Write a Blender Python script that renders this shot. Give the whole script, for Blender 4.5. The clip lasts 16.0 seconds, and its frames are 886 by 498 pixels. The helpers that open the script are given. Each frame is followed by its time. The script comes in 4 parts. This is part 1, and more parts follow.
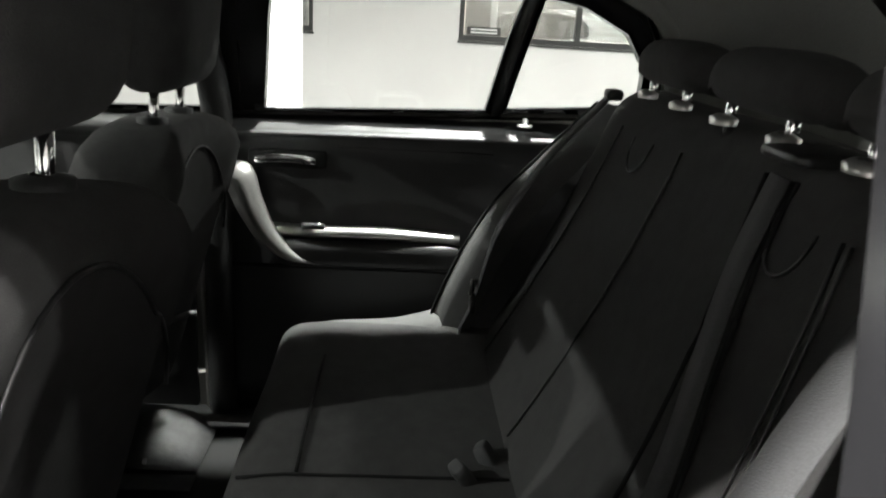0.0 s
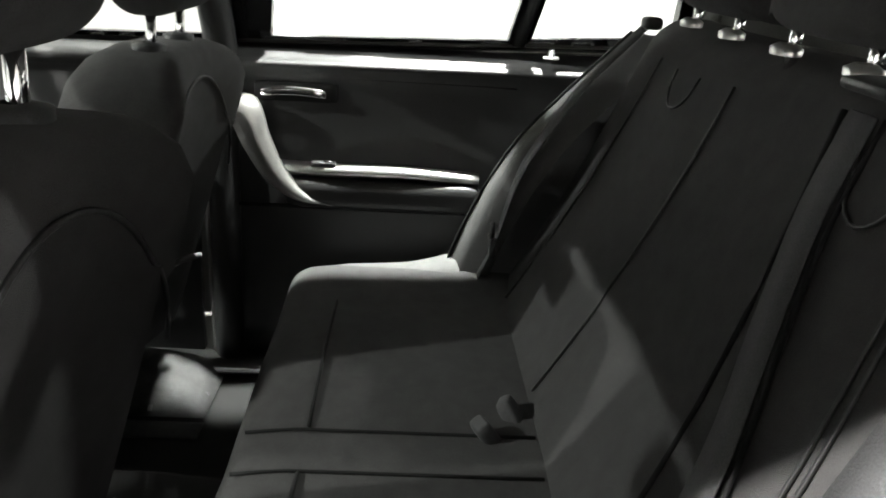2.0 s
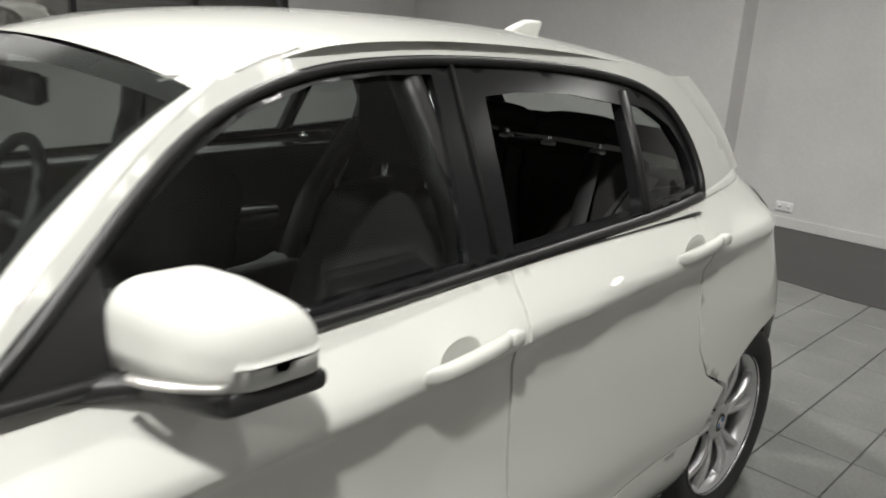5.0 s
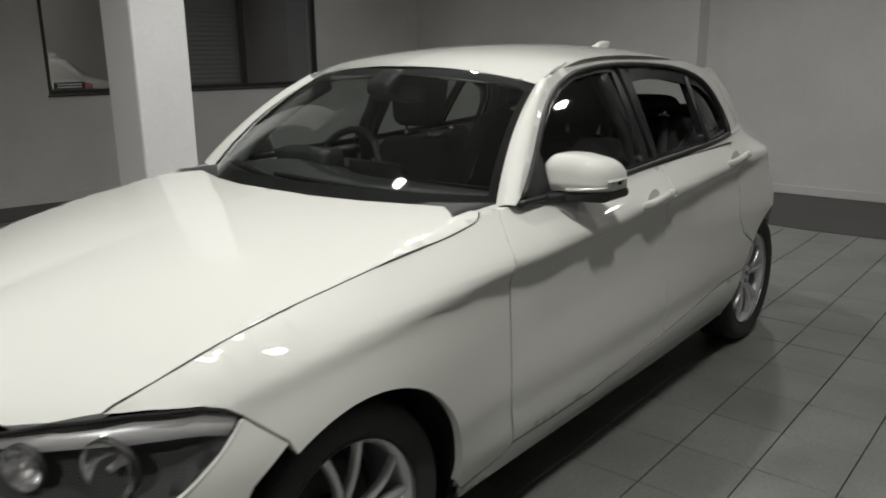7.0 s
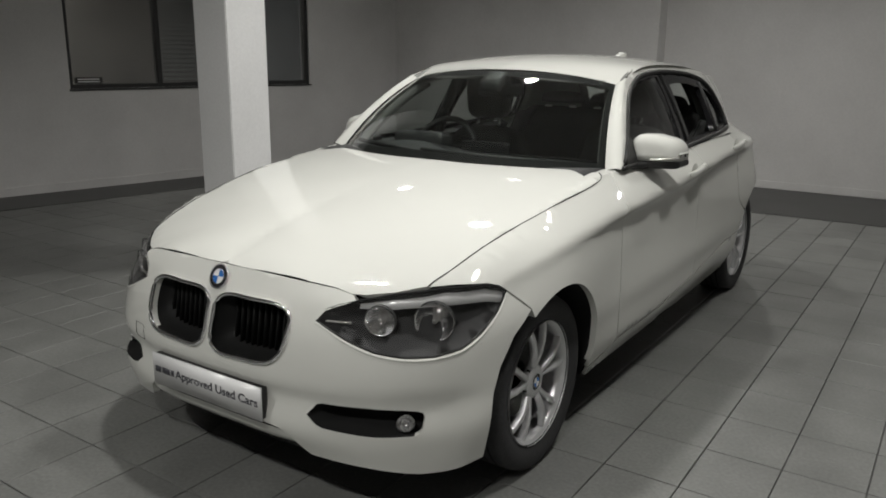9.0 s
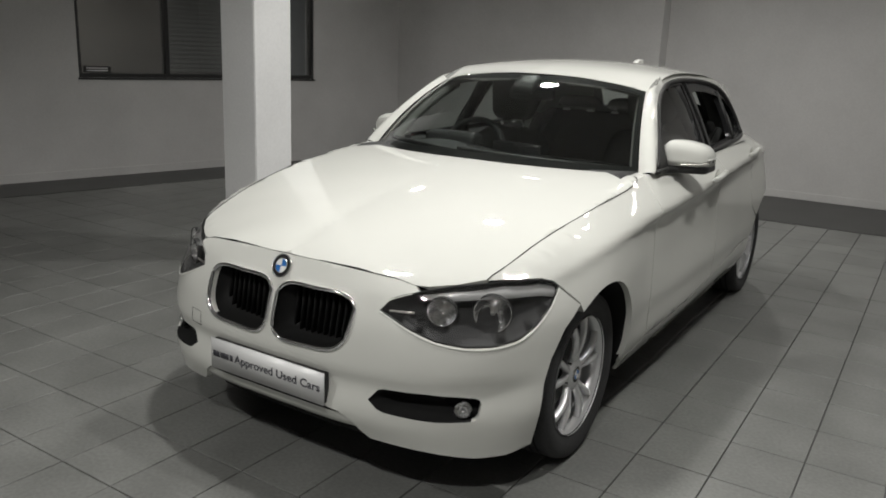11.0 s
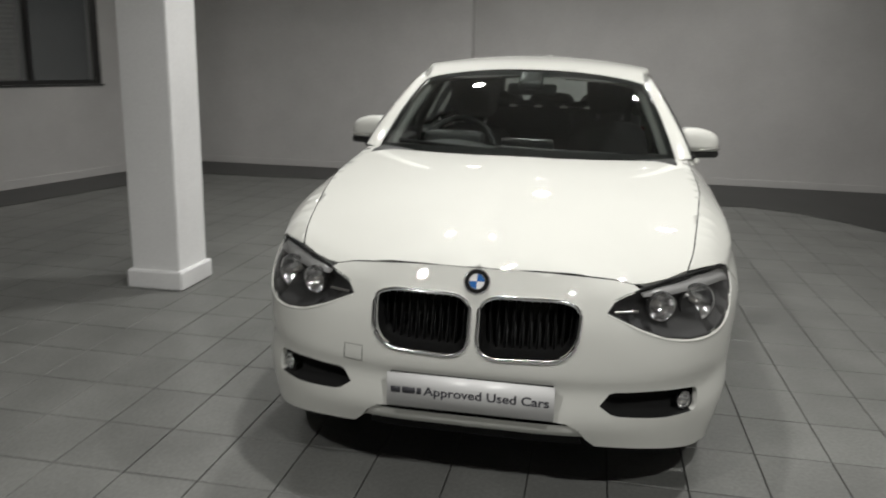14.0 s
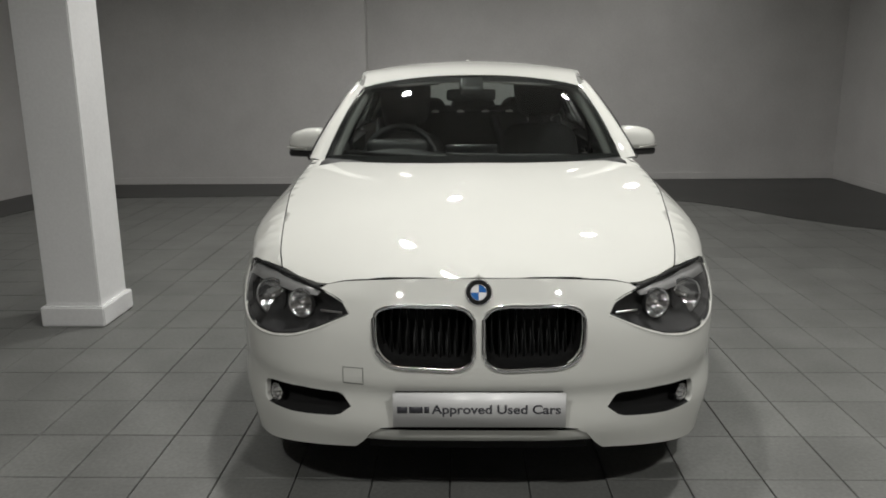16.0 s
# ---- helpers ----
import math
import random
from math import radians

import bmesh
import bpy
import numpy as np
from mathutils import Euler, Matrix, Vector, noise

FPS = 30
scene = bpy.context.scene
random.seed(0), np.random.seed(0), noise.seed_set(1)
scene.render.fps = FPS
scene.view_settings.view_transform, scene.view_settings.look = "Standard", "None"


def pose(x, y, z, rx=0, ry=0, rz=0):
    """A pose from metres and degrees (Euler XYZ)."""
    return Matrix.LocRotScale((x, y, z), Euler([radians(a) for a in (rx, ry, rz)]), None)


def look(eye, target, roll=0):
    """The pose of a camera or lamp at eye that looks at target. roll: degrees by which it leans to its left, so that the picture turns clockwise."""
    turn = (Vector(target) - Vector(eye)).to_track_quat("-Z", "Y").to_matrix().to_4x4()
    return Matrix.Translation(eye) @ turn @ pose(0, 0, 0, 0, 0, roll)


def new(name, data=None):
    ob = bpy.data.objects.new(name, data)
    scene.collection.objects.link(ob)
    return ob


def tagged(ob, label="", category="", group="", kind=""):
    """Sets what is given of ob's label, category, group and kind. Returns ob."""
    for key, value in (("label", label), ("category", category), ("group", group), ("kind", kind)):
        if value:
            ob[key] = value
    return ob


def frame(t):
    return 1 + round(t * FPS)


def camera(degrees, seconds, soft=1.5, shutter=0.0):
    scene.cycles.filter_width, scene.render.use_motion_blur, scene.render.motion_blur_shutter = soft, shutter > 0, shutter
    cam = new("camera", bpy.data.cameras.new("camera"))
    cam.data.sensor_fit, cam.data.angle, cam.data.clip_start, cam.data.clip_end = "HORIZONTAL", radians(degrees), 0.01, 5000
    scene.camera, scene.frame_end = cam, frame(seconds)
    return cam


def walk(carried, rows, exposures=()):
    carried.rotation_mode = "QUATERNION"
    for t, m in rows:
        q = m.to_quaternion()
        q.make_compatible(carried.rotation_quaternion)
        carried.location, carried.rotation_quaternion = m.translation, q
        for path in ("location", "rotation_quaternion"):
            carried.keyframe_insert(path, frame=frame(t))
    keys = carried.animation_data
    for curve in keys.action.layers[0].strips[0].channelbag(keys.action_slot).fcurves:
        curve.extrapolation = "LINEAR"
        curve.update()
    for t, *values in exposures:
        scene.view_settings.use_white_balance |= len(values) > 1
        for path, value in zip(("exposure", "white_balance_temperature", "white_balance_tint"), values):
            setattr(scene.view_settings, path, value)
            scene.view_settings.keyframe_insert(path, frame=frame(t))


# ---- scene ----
cam = camera(59.3, 16.0, soft=1.8, shutter=0.5)
PATH = [
    (0, (0.943, 1.966, 1.221), (-0.97, 2.06, 0.652), 3.2),
    (0.5, (0.883, 1.952, 1.21), (-0.998, 2.054, 0.54), 2.7),
    (1, (0.86, 1.956, 1.206), (-1.0, 2.05, 0.476), 2.2),
    (1.5, (0.853, 1.953, 1.198), (-1.003, 2.008, 0.455), 2.6),
    (2, (0.855, 1.945, 1.199), (-1.009, 2.032, 0.479), 3.7),
    (2.5, (0.873, 1.915, 1.202), (-0.997, 2.168, 0.54), 4.7),
    (3, (0.969, 1.709, 1.205), (-0.724, 2.658, 0.703), 6.0),
    (3.2, (1.039, 1.587, 1.218), (-0.56, 2.694, 0.748), 6.2),
    (5.3, (1.725, 0.328, 1.43), (0.4, 1.724, 0.887), 3.2),
    (5.5, (1.779, 0.166, 1.431), (0.453, 1.567, 0.906), 2.6),
    (6, (1.845, -0.283, 1.424), (0.582, 1.164, 0.868), 1.6),
    (6.5, (1.966, -0.725, 1.402), (0.697, 0.729, 0.879), -0.8),
    (7, (2.01, -1.094, 1.415), (0.761, 0.388, 0.922), -0.7),
    (7.5, (2.027, -1.479, 1.449), (0.809, 0.028, 0.957), -0.6),
    (8, (2.04, -1.84, 1.425), (0.841, -0.306, 0.97), 0.2),
    (8.5, (2.006, -2.093, 1.439), (0.857, -0.526, 0.964), 0.8),
    (9, (1.921, -2.296, 1.43), (0.838, -0.686, 0.945), 0.6),
    (9.2, (1.896, -2.327, 1.43), (0.824, -0.712, 0.939), 0.4),
    (11.5, (1.67, -2.627, 1.443), (0.674, -0.965, 0.945), 4.0),
    (12, (1.37, -2.742, 1.414), (0.45, -1.054, 0.863), 4.7),
    (12.5, (1.096, -2.809, 1.406), (0.277, -1.062, 0.879), 1.9),
    (13, (0.797, -2.914, 1.397), (0.187, -1.08, 0.88), 2.7),
    (13.5, (0.563, -3.002, 1.411), (0.047, -1.142, 0.887), 2.7),
    (14, (0.316, -2.997, 1.391), (-0.04, -1.086, 0.923), 1.5),
    (14.5, (0.132, -3.0, 1.399), (0.017, -1.051, 0.967), 1.6),
    (15, (-0.034, -3.005, 1.406), (-0.107, -1.059, 0.949), 0.7),
    (15.5, (-0.05, -2.989, 1.4), (-0.108, -1.04, 0.956), -0.0),
    (16, (-0.052, -2.973, 1.395), (-0.099, -1.025, 0.944), -0.5),
]
walk(cam, [(t, look(eye, target, roll)) for t, eye, target, roll in PATH],
     exposures=[(0, 3.7), (0.6, 4.25), (2.4, 4.65), (3.2, 5.2), (3.9, 2.4), (4.6, 1.1), (5.3, 0.76), (6.4, 0.18), (7.0, -0.03), (7.6, -0.09), (8.3, -0.07), (9.2, 0.02), (12.0, 0.16), (14.0, 0.22), (16.0, 0.06)])

# world and lamps
from mathutils.bvhtree import BVHTree
from mathutils.geometry import delaunay_2d_cdt

world = bpy.data.worlds.new("world")
scene.world = world
world.use_nodes = True
world.node_tree.nodes["Background"].inputs[0].default_value = (0.9, 0.95, 1.0, 1)
world.node_tree.nodes["Background"].inputs[1].default_value = 0.035

CEILING = 3.35
DOWNLIGHTS = [(-1.3, -3.3, 42), (1.5, -3.2, 50), (-0.15, -0.15, 28), (1.7, 0.2, 32), (-0.85, 2.3, 34), (1.5, 2.6, 6), (-0.1, 4.6, 26), (-3.2, 4.2, 9), (2.2, 5.4, 9)]
for x, y, watts in DOWNLIGHTS:
    bulb = bpy.data.lights.new("downlight_bulb", "AREA")
    bulb.shape, bulb.size, bulb.energy, bulb.color = "DISK", 0.17, watts, (1.0, 0.988, 0.95)
    bulb.spread = radians(150)
    new("downlight_bulb", bulb).matrix_world = pose(x, y, CEILING - 0.035)


# materials
def material(name, colour, rough=0.5, metal=0.0, grain=0.0, scale=60.0, bump=0.0, mottle=0.0, fixed=False, **more):
    """A surface with fine grain (colour and bump) and broad mottling, in metres."""
    m = bpy.data.materials.new(name)
    m.use_nodes = True
    nt = m.node_tree
    b = nt.nodes["Principled BSDF"]
    b.inputs["Base Color"].default_value = (*colour, 1)
    b.inputs["Roughness"].default_value = rough
    b.inputs["Metallic"].default_value = metal
    for key, value in more.items():
        b.inputs[key.replace("_", " ")].default_value = value
    if grain or bump or mottle:
        pos = nt.nodes.new("ShaderNodeNewGeometry").outputs["Position"] if fixed else nt.nodes.new("ShaderNodeTexCoord").outputs["Object"]
        fine, broad = nt.nodes.new("ShaderNodeTexNoise"), nt.nodes.new("ShaderNodeTexNoise")
        fine.inputs["Scale"].default_value, broad.inputs["Scale"].default_value = scale, scale / 25
        fine.inputs["Detail"].default_value = broad.inputs["Detail"].default_value = 5
        nt.links.new(pos, fine.inputs["Vector"])
        nt.links.new(pos, broad.inputs["Vector"])
        value = None
        for node, amount in ((fine, grain), (broad, mottle)):
            ramp = nt.nodes.new("ShaderNodeMapRange")
            ramp.inputs["From Min"].default_value, ramp.inputs["From Max"].default_value = 0.3, 0.7
            ramp.inputs["To Min"].default_value, ramp.inputs["To Max"].default_value = 1 - amount, 1 + amount
            nt.links.new(node.outputs["Fac"], ramp.inputs["Value"])
            if value is None:
                value = ramp.outputs["Result"]
            else:
                times = nt.nodes.new("ShaderNodeMath")
                times.operation = "MULTIPLY"
                nt.links.new(value, times.inputs[0])
                nt.links.new(ramp.outputs["Result"], times.inputs[1])
                value = times.outputs[0]
        tint = nt.nodes.new("ShaderNodeVectorMath")
        tint.operation = "SCALE"
        tint.inputs[0].default_value = colour
        nt.links.new(value, tint.inputs["Scale"])
        nt.links.new(tint.outputs[0], b.inputs["Base Color"])
        if bump:
            bumps = nt.nodes.new("ShaderNodeBump")
            bumps.inputs["Strength"].default_value, bumps.inputs["Distance"].default_value = bump, 0.002
            nt.links.new(fine.outputs["Fac"], bumps.inputs["Height"])
            nt.links.new(bumps.outputs["Normal"], b.inputs["Normal"])
    return m


def pane(name, tint, gloss=1.0, least=0.06):
    """Thin glass: clear but tinted, with a gloss that grows towards grazing angles."""
    m = bpy.data.materials.new(name)
    m.use_nodes = True
    nt = m.node_tree
    nt.nodes.clear()
    out, mix = nt.nodes.new("ShaderNodeOutputMaterial"), nt.nodes.new("ShaderNodeMixShader")
    clear, shine, facing = nt.nodes.new("ShaderNodeBsdfTransparent"), nt.nodes.new("ShaderNodeBsdfGlossy"), nt.nodes.new("ShaderNodeLayerWeight")
    power, scaled = nt.nodes.new("ShaderNodeMath"), nt.nodes.new("ShaderNodeMath")
    power.operation, scaled.operation = "POWER", "MULTIPLY_ADD"
    power.inputs[1].default_value = 5.0
    scaled.inputs[1].default_value, scaled.inputs[2].default_value = 0.99 - least, least
    clear.inputs["Color"].default_value = (*tint, 1)
    shine.inputs["Roughness"].default_value = 0.02
    shine.inputs["Color"].default_value = (gloss, gloss, gloss, 1)
    facing.inputs["Blend"].default_value = 0.5
    nt.links.new(facing.outputs["Facing"], power.inputs[0])
    nt.links.new(power.outputs[0], scaled.inputs[0])
    nt.links.new(scaled.outputs[0], mix.inputs[0])
    nt.links.new(clear.outputs[0], mix.inputs[1])
    nt.links.new(shine.outputs[0], mix.inputs[2])
    nt.links.new(mix.outputs[0], out.inputs["Surface"])
    return m


PAINT = material("white car paint", (0.635, 0.637, 0.602), 0.6, mottle=0.02, scale=40, Specular_IOR_Level=0.1, Coat_Weight=1.0, Coat_Roughness=0.02)
# near-black: shade of gaps and grooves as colour; black parts use it too
GAP = material("near-black gap shade and black parts", (0.014, 0.014, 0.014), 0.8, Specular_IOR_Level=0.15)
MESH = material("black grille plastic", (0.010, 0.010, 0.010), 0.5, Specular_IOR_Level=0.25)
BEZEL = material("dark grey lamp bezel", (0.02, 0.02, 0.021), 0.7, mottle=0.1, scale=60)
REFLECTOR = material("faceted lamp reflector", (0.8, 0.8, 0.81), 0.14, 1.0, grain=0.3, scale=70, bump=0.8)
BLACK = material("black moulded plastic", (0.014, 0.014, 0.014), 0.45, grain=0.2, scale=300, bump=0.15)
TRIM = material("gloss black window trim", (0.012, 0.012, 0.013), 0.2, mottle=0.1, scale=50)
CHROME = material("polished chrome", (0.85, 0.85, 0.86), 0.1, 1.0)
SATIN = material("satin silver trim", (0.62, 0.61, 0.59), 0.32, 0.9, grain=0.05, scale=200)
ALLOY = material("silver painted alloy", (0.68, 0.68, 0.69), 0.3, 0.75, grain=0.04, scale=200, Coat_Weight=0.6)
RUBBER = material("tyre rubber", (0.023, 0.023, 0.024), 0.75, grain=0.25, scale=120, bump=0.3)
DARK = material("dark metal", (0.03, 0.03, 0.03), 0.5, 0.4, grain=0.2, scale=80)
GLASS = pane("tinted car glass", (0.72, 0.76, 0.74))
TINT = pane("dark tinted side glass", (0.66, 0.69, 0.68))
LENS = pane("clear lamp lens", (0.93, 0.93, 0.93))
ROOM_PANE = pane("window pane", (0.55, 0.57, 0.57), least=0.12)
RED = material("red lamp lens", (0.35, 0.012, 0.015), 0.12, mottle=0.1, scale=60, Coat_Weight=1.0)
CLOTH = material("charcoal woven cloth", (0.035, 0.034, 0.034), 0.95, grain=0.35, scale=900, bump=0.5, mottle=0.15)
# the seat cloth made paler: light from the windows is in its colour
LIGHTENED_CLOTH = material("cloth with window light in its grey", (0.07, 0.07, 0.069), 0.9, grain=0.2, scale=700, bump=0.4, mottle=0.1)
BELT = material("grey belt webbing", (0.055, 0.055, 0.057), 0.8, grain=0.25, scale=600, bump=0.4)
HEADLINER = material("grey headliner", (0.2, 0.2, 0.19), 0.95, grain=0.12, scale=500, bump=0.3)
CARPET = material("black carpet", (0.008, 0.008, 0.008), 1.0, grain=0.4, scale=500, bump=0.8)
SOFT = material("soft black dashboard", (0.02, 0.0205, 0.021), 0.6, grain=0.2, scale=400, bump=0.3)
LINING = material("satin black door lining", (0.027, 0.027, 0.027), 0.5, grain=0.15, scale=350, bump=0.12, mottle=0.08)
PLATE = material("white plate", (0.62, 0.62, 0.62), 0.3, mottle=0.04, scale=60)
INK = material("dark grey lettering", (0.05, 0.05, 0.06), 0.5)
SILVER = material("bright silver paint", (0.66, 0.66, 0.66), 0.35, 0.25, grain=0.04, scale=200, Coat_Weight=0.6)
BLUE = material("blue enamel", (0.03, 0.14, 0.42), 0.2)
WHITE = material("white enamel", (0.8, 0.8, 0.8), 0.2)
GROUT = material("dark grout", (0.096, 0.096, 0.093), 0.9, grain=0.3, scale=90, bump=0.4)
WALL = material("white painted plaster", (0.62, 0.61, 0.6), 0.75, grain=0.03, scale=45, bump=0.12, mottle=0.05)
PILLAR = material("white painted column", (0.78, 0.78, 0.78), 0.65, grain=0.03, scale=60, bump=0.1, mottle=0.03)
STRIP = material("dark border flooring", (0.024, 0.024, 0.0235), 0.38, grain=0.25, scale=50, bump=0.1, mottle=0.3)
FRAME = material("black window frame", (0.02, 0.02, 0.02), 0.4, grain=0.15, scale=120)
OFFICE = material("office wall", (0.42, 0.38, 0.35), 0.8, grain=0.1, scale=30, mottle=0.25)
BLIND = material("white blind slat", (0.6, 0.6, 0.58), 0.6, mottle=0.05, scale=30)
BAG = material("crumpled grey plastic", (0.024, 0.024, 0.024), 0.7, grain=0.3, scale=60, bump=0.6, mottle=0.3)


def tile_material():
    """Slate-grey ceramic, each tile its own shade, streaked and slightly worn."""
    m = material("grey floor tile", (0.15, 0.152, 0.145), 0.45, grain=0.14, scale=70, bump=0.25, mottle=0.16, fixed=True)
    nt = m.node_tree
    b = nt.nodes["Principled BSDF"]
    link = b.inputs["Base Color"].links[0]
    shade = nt.nodes.new("ShaderNodeMapRange")
    shade.inputs["To Min"].default_value, shade.inputs["To Max"].default_value = 0.95, 1.05
    nt.links.new(nt.nodes.new("ShaderNodeObjectInfo").outputs["Random"], shade.inputs["Value"])
    times = nt.nodes.new("ShaderNodeVectorMath")
    times.operation = "SCALE"
    source = link.from_socket
    nt.links.new(source, times.inputs[0])
    nt.links.new(shade.outputs["Result"], times.inputs["Scale"])
    nt.links.new(times.outputs[0], b.inputs["Base Color"])
    return m


TILE = tile_material()
LIT = material("lit diffuser", (1, 1, 1), 0.5, Emission_Color=(1.0, 0.985, 0.935, 1), Emission_Strength=30.0)


# helpers
def mesh_of(name, verts, faces, mat=None, smooth=True):
    me = bpy.data.meshes.new(name)
    me.from_pydata([tuple(float(c) for c in v) for v in verts], [], [tuple(f) for f in faces])
    if smooth:
        me.polygons.foreach_set("use_smooth", [True] * len(me.polygons))
    if mat:
        me.materials.append(mat)
    me.update()
    return me


def thing(name, label, category, at=(0, 0, 0), group="", kind=""):
    ob = new(name)
    ob.location = at
    return tagged(ob, label, category, group, kind)


def part(name, geo, mat, parent, label="", smooth=True):
    """One mesh object, (verts, faces) in the world, under a thing or part that stands unturned at the origin."""
    ob = new(name, mesh_of(name, geo[0], geo[1], mat, smooth))
    ob.parent = parent
    if label:
        tagged(ob, label)
    return ob


def mirrored(geo):
    return [(-v[0], v[1], v[2]) for v in geo[0]], [tuple(reversed(f)) for f in geo[1]]


def both(name, geo, mat, parent, label="", smooth=True):
    return part(name, geo, mat, parent, label, smooth), part(name, mirrored(geo), mat, parent, label, smooth)


def joined(*geos):
    verts, faces = [], []
    for v, f in geos:
        n = len(verts)
        verts += [tuple(p) for p in v]
        faces += [tuple(i + n for i in face) for face in f]
    return verts, faces


def spline(points, n=None):
    """Points along a centripetal Catmull-Rom curve: n of them evenly, or all the dense ones."""
    p = np.array(points, float)
    d = np.r_[0, np.cumsum(np.sqrt(np.linalg.norm(np.diff(p, axis=0), axis=1)))]
    q = np.vstack([2 * p[0] - p[1], p, 2 * p[-1] - p[-2]])
    k = np.r_[2 * d[0] - d[1], d, 2 * d[-1] - d[-2]]
    dense = []
    for i in range(1, len(q) - 2):
        for t in np.linspace(k[i], k[i + 1], 24, endpoint=(i == len(q) - 3)):
            a1 = (k[i] - t) / (k[i] - k[i - 1]) * q[i - 1] + (t - k[i - 1]) / (k[i] - k[i - 1]) * q[i]
            a2 = (k[i + 1] - t) / (k[i + 1] - k[i]) * q[i] + (t - k[i]) / (k[i + 1] - k[i]) * q[i + 1]
            a3 = (k[i + 2] - t) / (k[i + 2] - k[i + 1]) * q[i + 1] + (t - k[i + 1]) / (k[i + 2] - k[i + 1]) * q[i + 2]
            b1 = (k[i + 1] - t) / (k[i + 1] - k[i - 1]) * a1 + (t - k[i - 1]) / (k[i + 1] - k[i - 1]) * a2
            b2 = (k[i + 2] - t) / (k[i + 2] - k[i]) * a2 + (t - k[i]) / (k[i + 2] - k[i]) * a3
            dense.append((k[i + 1] - t) / (k[i + 1] - k[i]) * b1 + (t - k[i]) / (k[i + 1] - k[i]) * b2)
    dense = np.array(dense)
    if n is None:
        return dense
    c = np.r_[0, np.cumsum(np.linalg.norm(np.diff(dense, axis=0), axis=1))]
    s = np.linspace(0, c[-1], n)
    return np.stack([np.interp(s, c, dense[:, i]) for i in range(p.shape[1])], 1)


def ring(points, n):
    """A closed smooth curve through the points."""
    p = np.array(points, float)
    m = len(p)
    dense = spline(np.vstack([p[-2:], p, p[:3]]))
    dense = dense[2 * 24:(2 + m) * 24 + 1]
    c = np.r_[0, np.cumsum(np.linalg.norm(np.diff(dense, axis=0), axis=1))]
    s = np.linspace(0, c[-1], n, endpoint=False)
    return np.stack([np.interp(s, c, dense[:, i]) for i in range(p.shape[1])], 1)


def grid(rows):
    rows = np.array(rows, float)
    r, c = rows.shape[:2]
    faces = [(i * c + j, i * c + j + 1, (i + 1) * c + j + 1, (i + 1) * c + j) for i in range(r - 1) for j in range(c - 1)]
    return [tuple(p) for p in rows.reshape(-1, 3)], faces


def slab(rows, depth):
    """A grid of points made into a plate: its back lies at the offset depth."""
    rows = np.array(rows, float)
    r, c = rows.shape[:2]
    v, f = grid(rows)
    w = [tuple(p) for p in (rows + np.array(depth)).reshape(-1, 3)]
    n = r * c
    faces = f + [tuple(reversed([i + n for i in q])) for q in f]
    rim = [j for j in range(c)] + [i * c + c - 1 for i in range(1, r)] + [(r - 1) * c + j for j in range(c - 2, -1, -1)] + [i * c for i in range(r - 2, 0, -1)]
    for a, b in zip(rim, rim[1:] + rim[:1]):
        faces.append((b, a, a + n, b + n))
    return v + w, faces


def rbox(lo, hi, r, n=5, warp=None):
    """A box with rounded edges; warp bends its points."""
    lo, hi = np.array(lo, float), np.array(hi, float)
    mid, half = (lo + hi) / 2, (hi - lo) / 2
    r = min(r, *half * 0.999)
    verts, faces, index = [], [], {}
    steps = np.linspace(-1, 1, n + 1)
    steps = np.sign(steps) * np.abs(steps) ** 0.6

    def vert(p):
        key = tuple(np.round(p, 5))
        if key not in index:
            q = p * half
            inner = np.clip(q, -(half - r), half - r)
            d = q - inner
            length = np.linalg.norm(d)
            q = inner + (d / length * r if length > 1e-9 else 0)
            q = q + mid
            index[key] = len(verts)
            verts.append(tuple(warp(q) if warp else q))
        return index[key]

    for axis in range(3):
        for sign in (-1, 1):
            for i in range(n):
                for j in range(n):
                    quad = []
                    for a, b in ((i, j), (i + 1, j), (i + 1, j + 1), (i, j + 1)):
                        p = np.zeros(3)
                        p[axis], p[(axis + 1) % 3], p[(axis + 2) % 3] = sign, steps[a], steps[b]
                        quad.append(vert(p))
                    faces.append(tuple(quad if sign > 0 else reversed(quad)))
    return verts, faces


def tube(path, radius, sides=8, closed=False, flat=1.0):
    """A rod along a path; flat squeezes it upright."""
    path = np.array(path, float)
    n = len(path)
    verts, faces = [], []
    for i in range(n):
        a, b = (path[i - 1], path[(i + 1) % n]) if closed else (path[max(i - 1, 0)], path[min(i + 1, n - 1)])
        t = (b - a) / (np.linalg.norm(b - a) + 1e-12)
        u = np.cross(t, (0, 0, 1) if abs(t[2]) < 0.9 else (0, 1, 0))
        u /= np.linalg.norm(u)
        w = np.cross(u, t)
        rr = radius[i] if hasattr(radius, "__len__") else radius
        for k in range(sides):
            g = 2 * math.pi * k / sides
            verts.append(path[i] + rr * (math.cos(g) * u + flat * math.sin(g) * w))
    for i in range(n if closed else n - 1):
        for k in range(sides):
            j = (i + 1) % n
            faces.append((i * sides + k, j * sides + k, j * sides + (k + 1) % sides, i * sides + (k + 1) % sides))
    if not closed:
        faces.append(tuple(range(sides)))
        faces.append(tuple((n - 1) * sides + k for k in reversed(range(sides))))
    return verts, faces


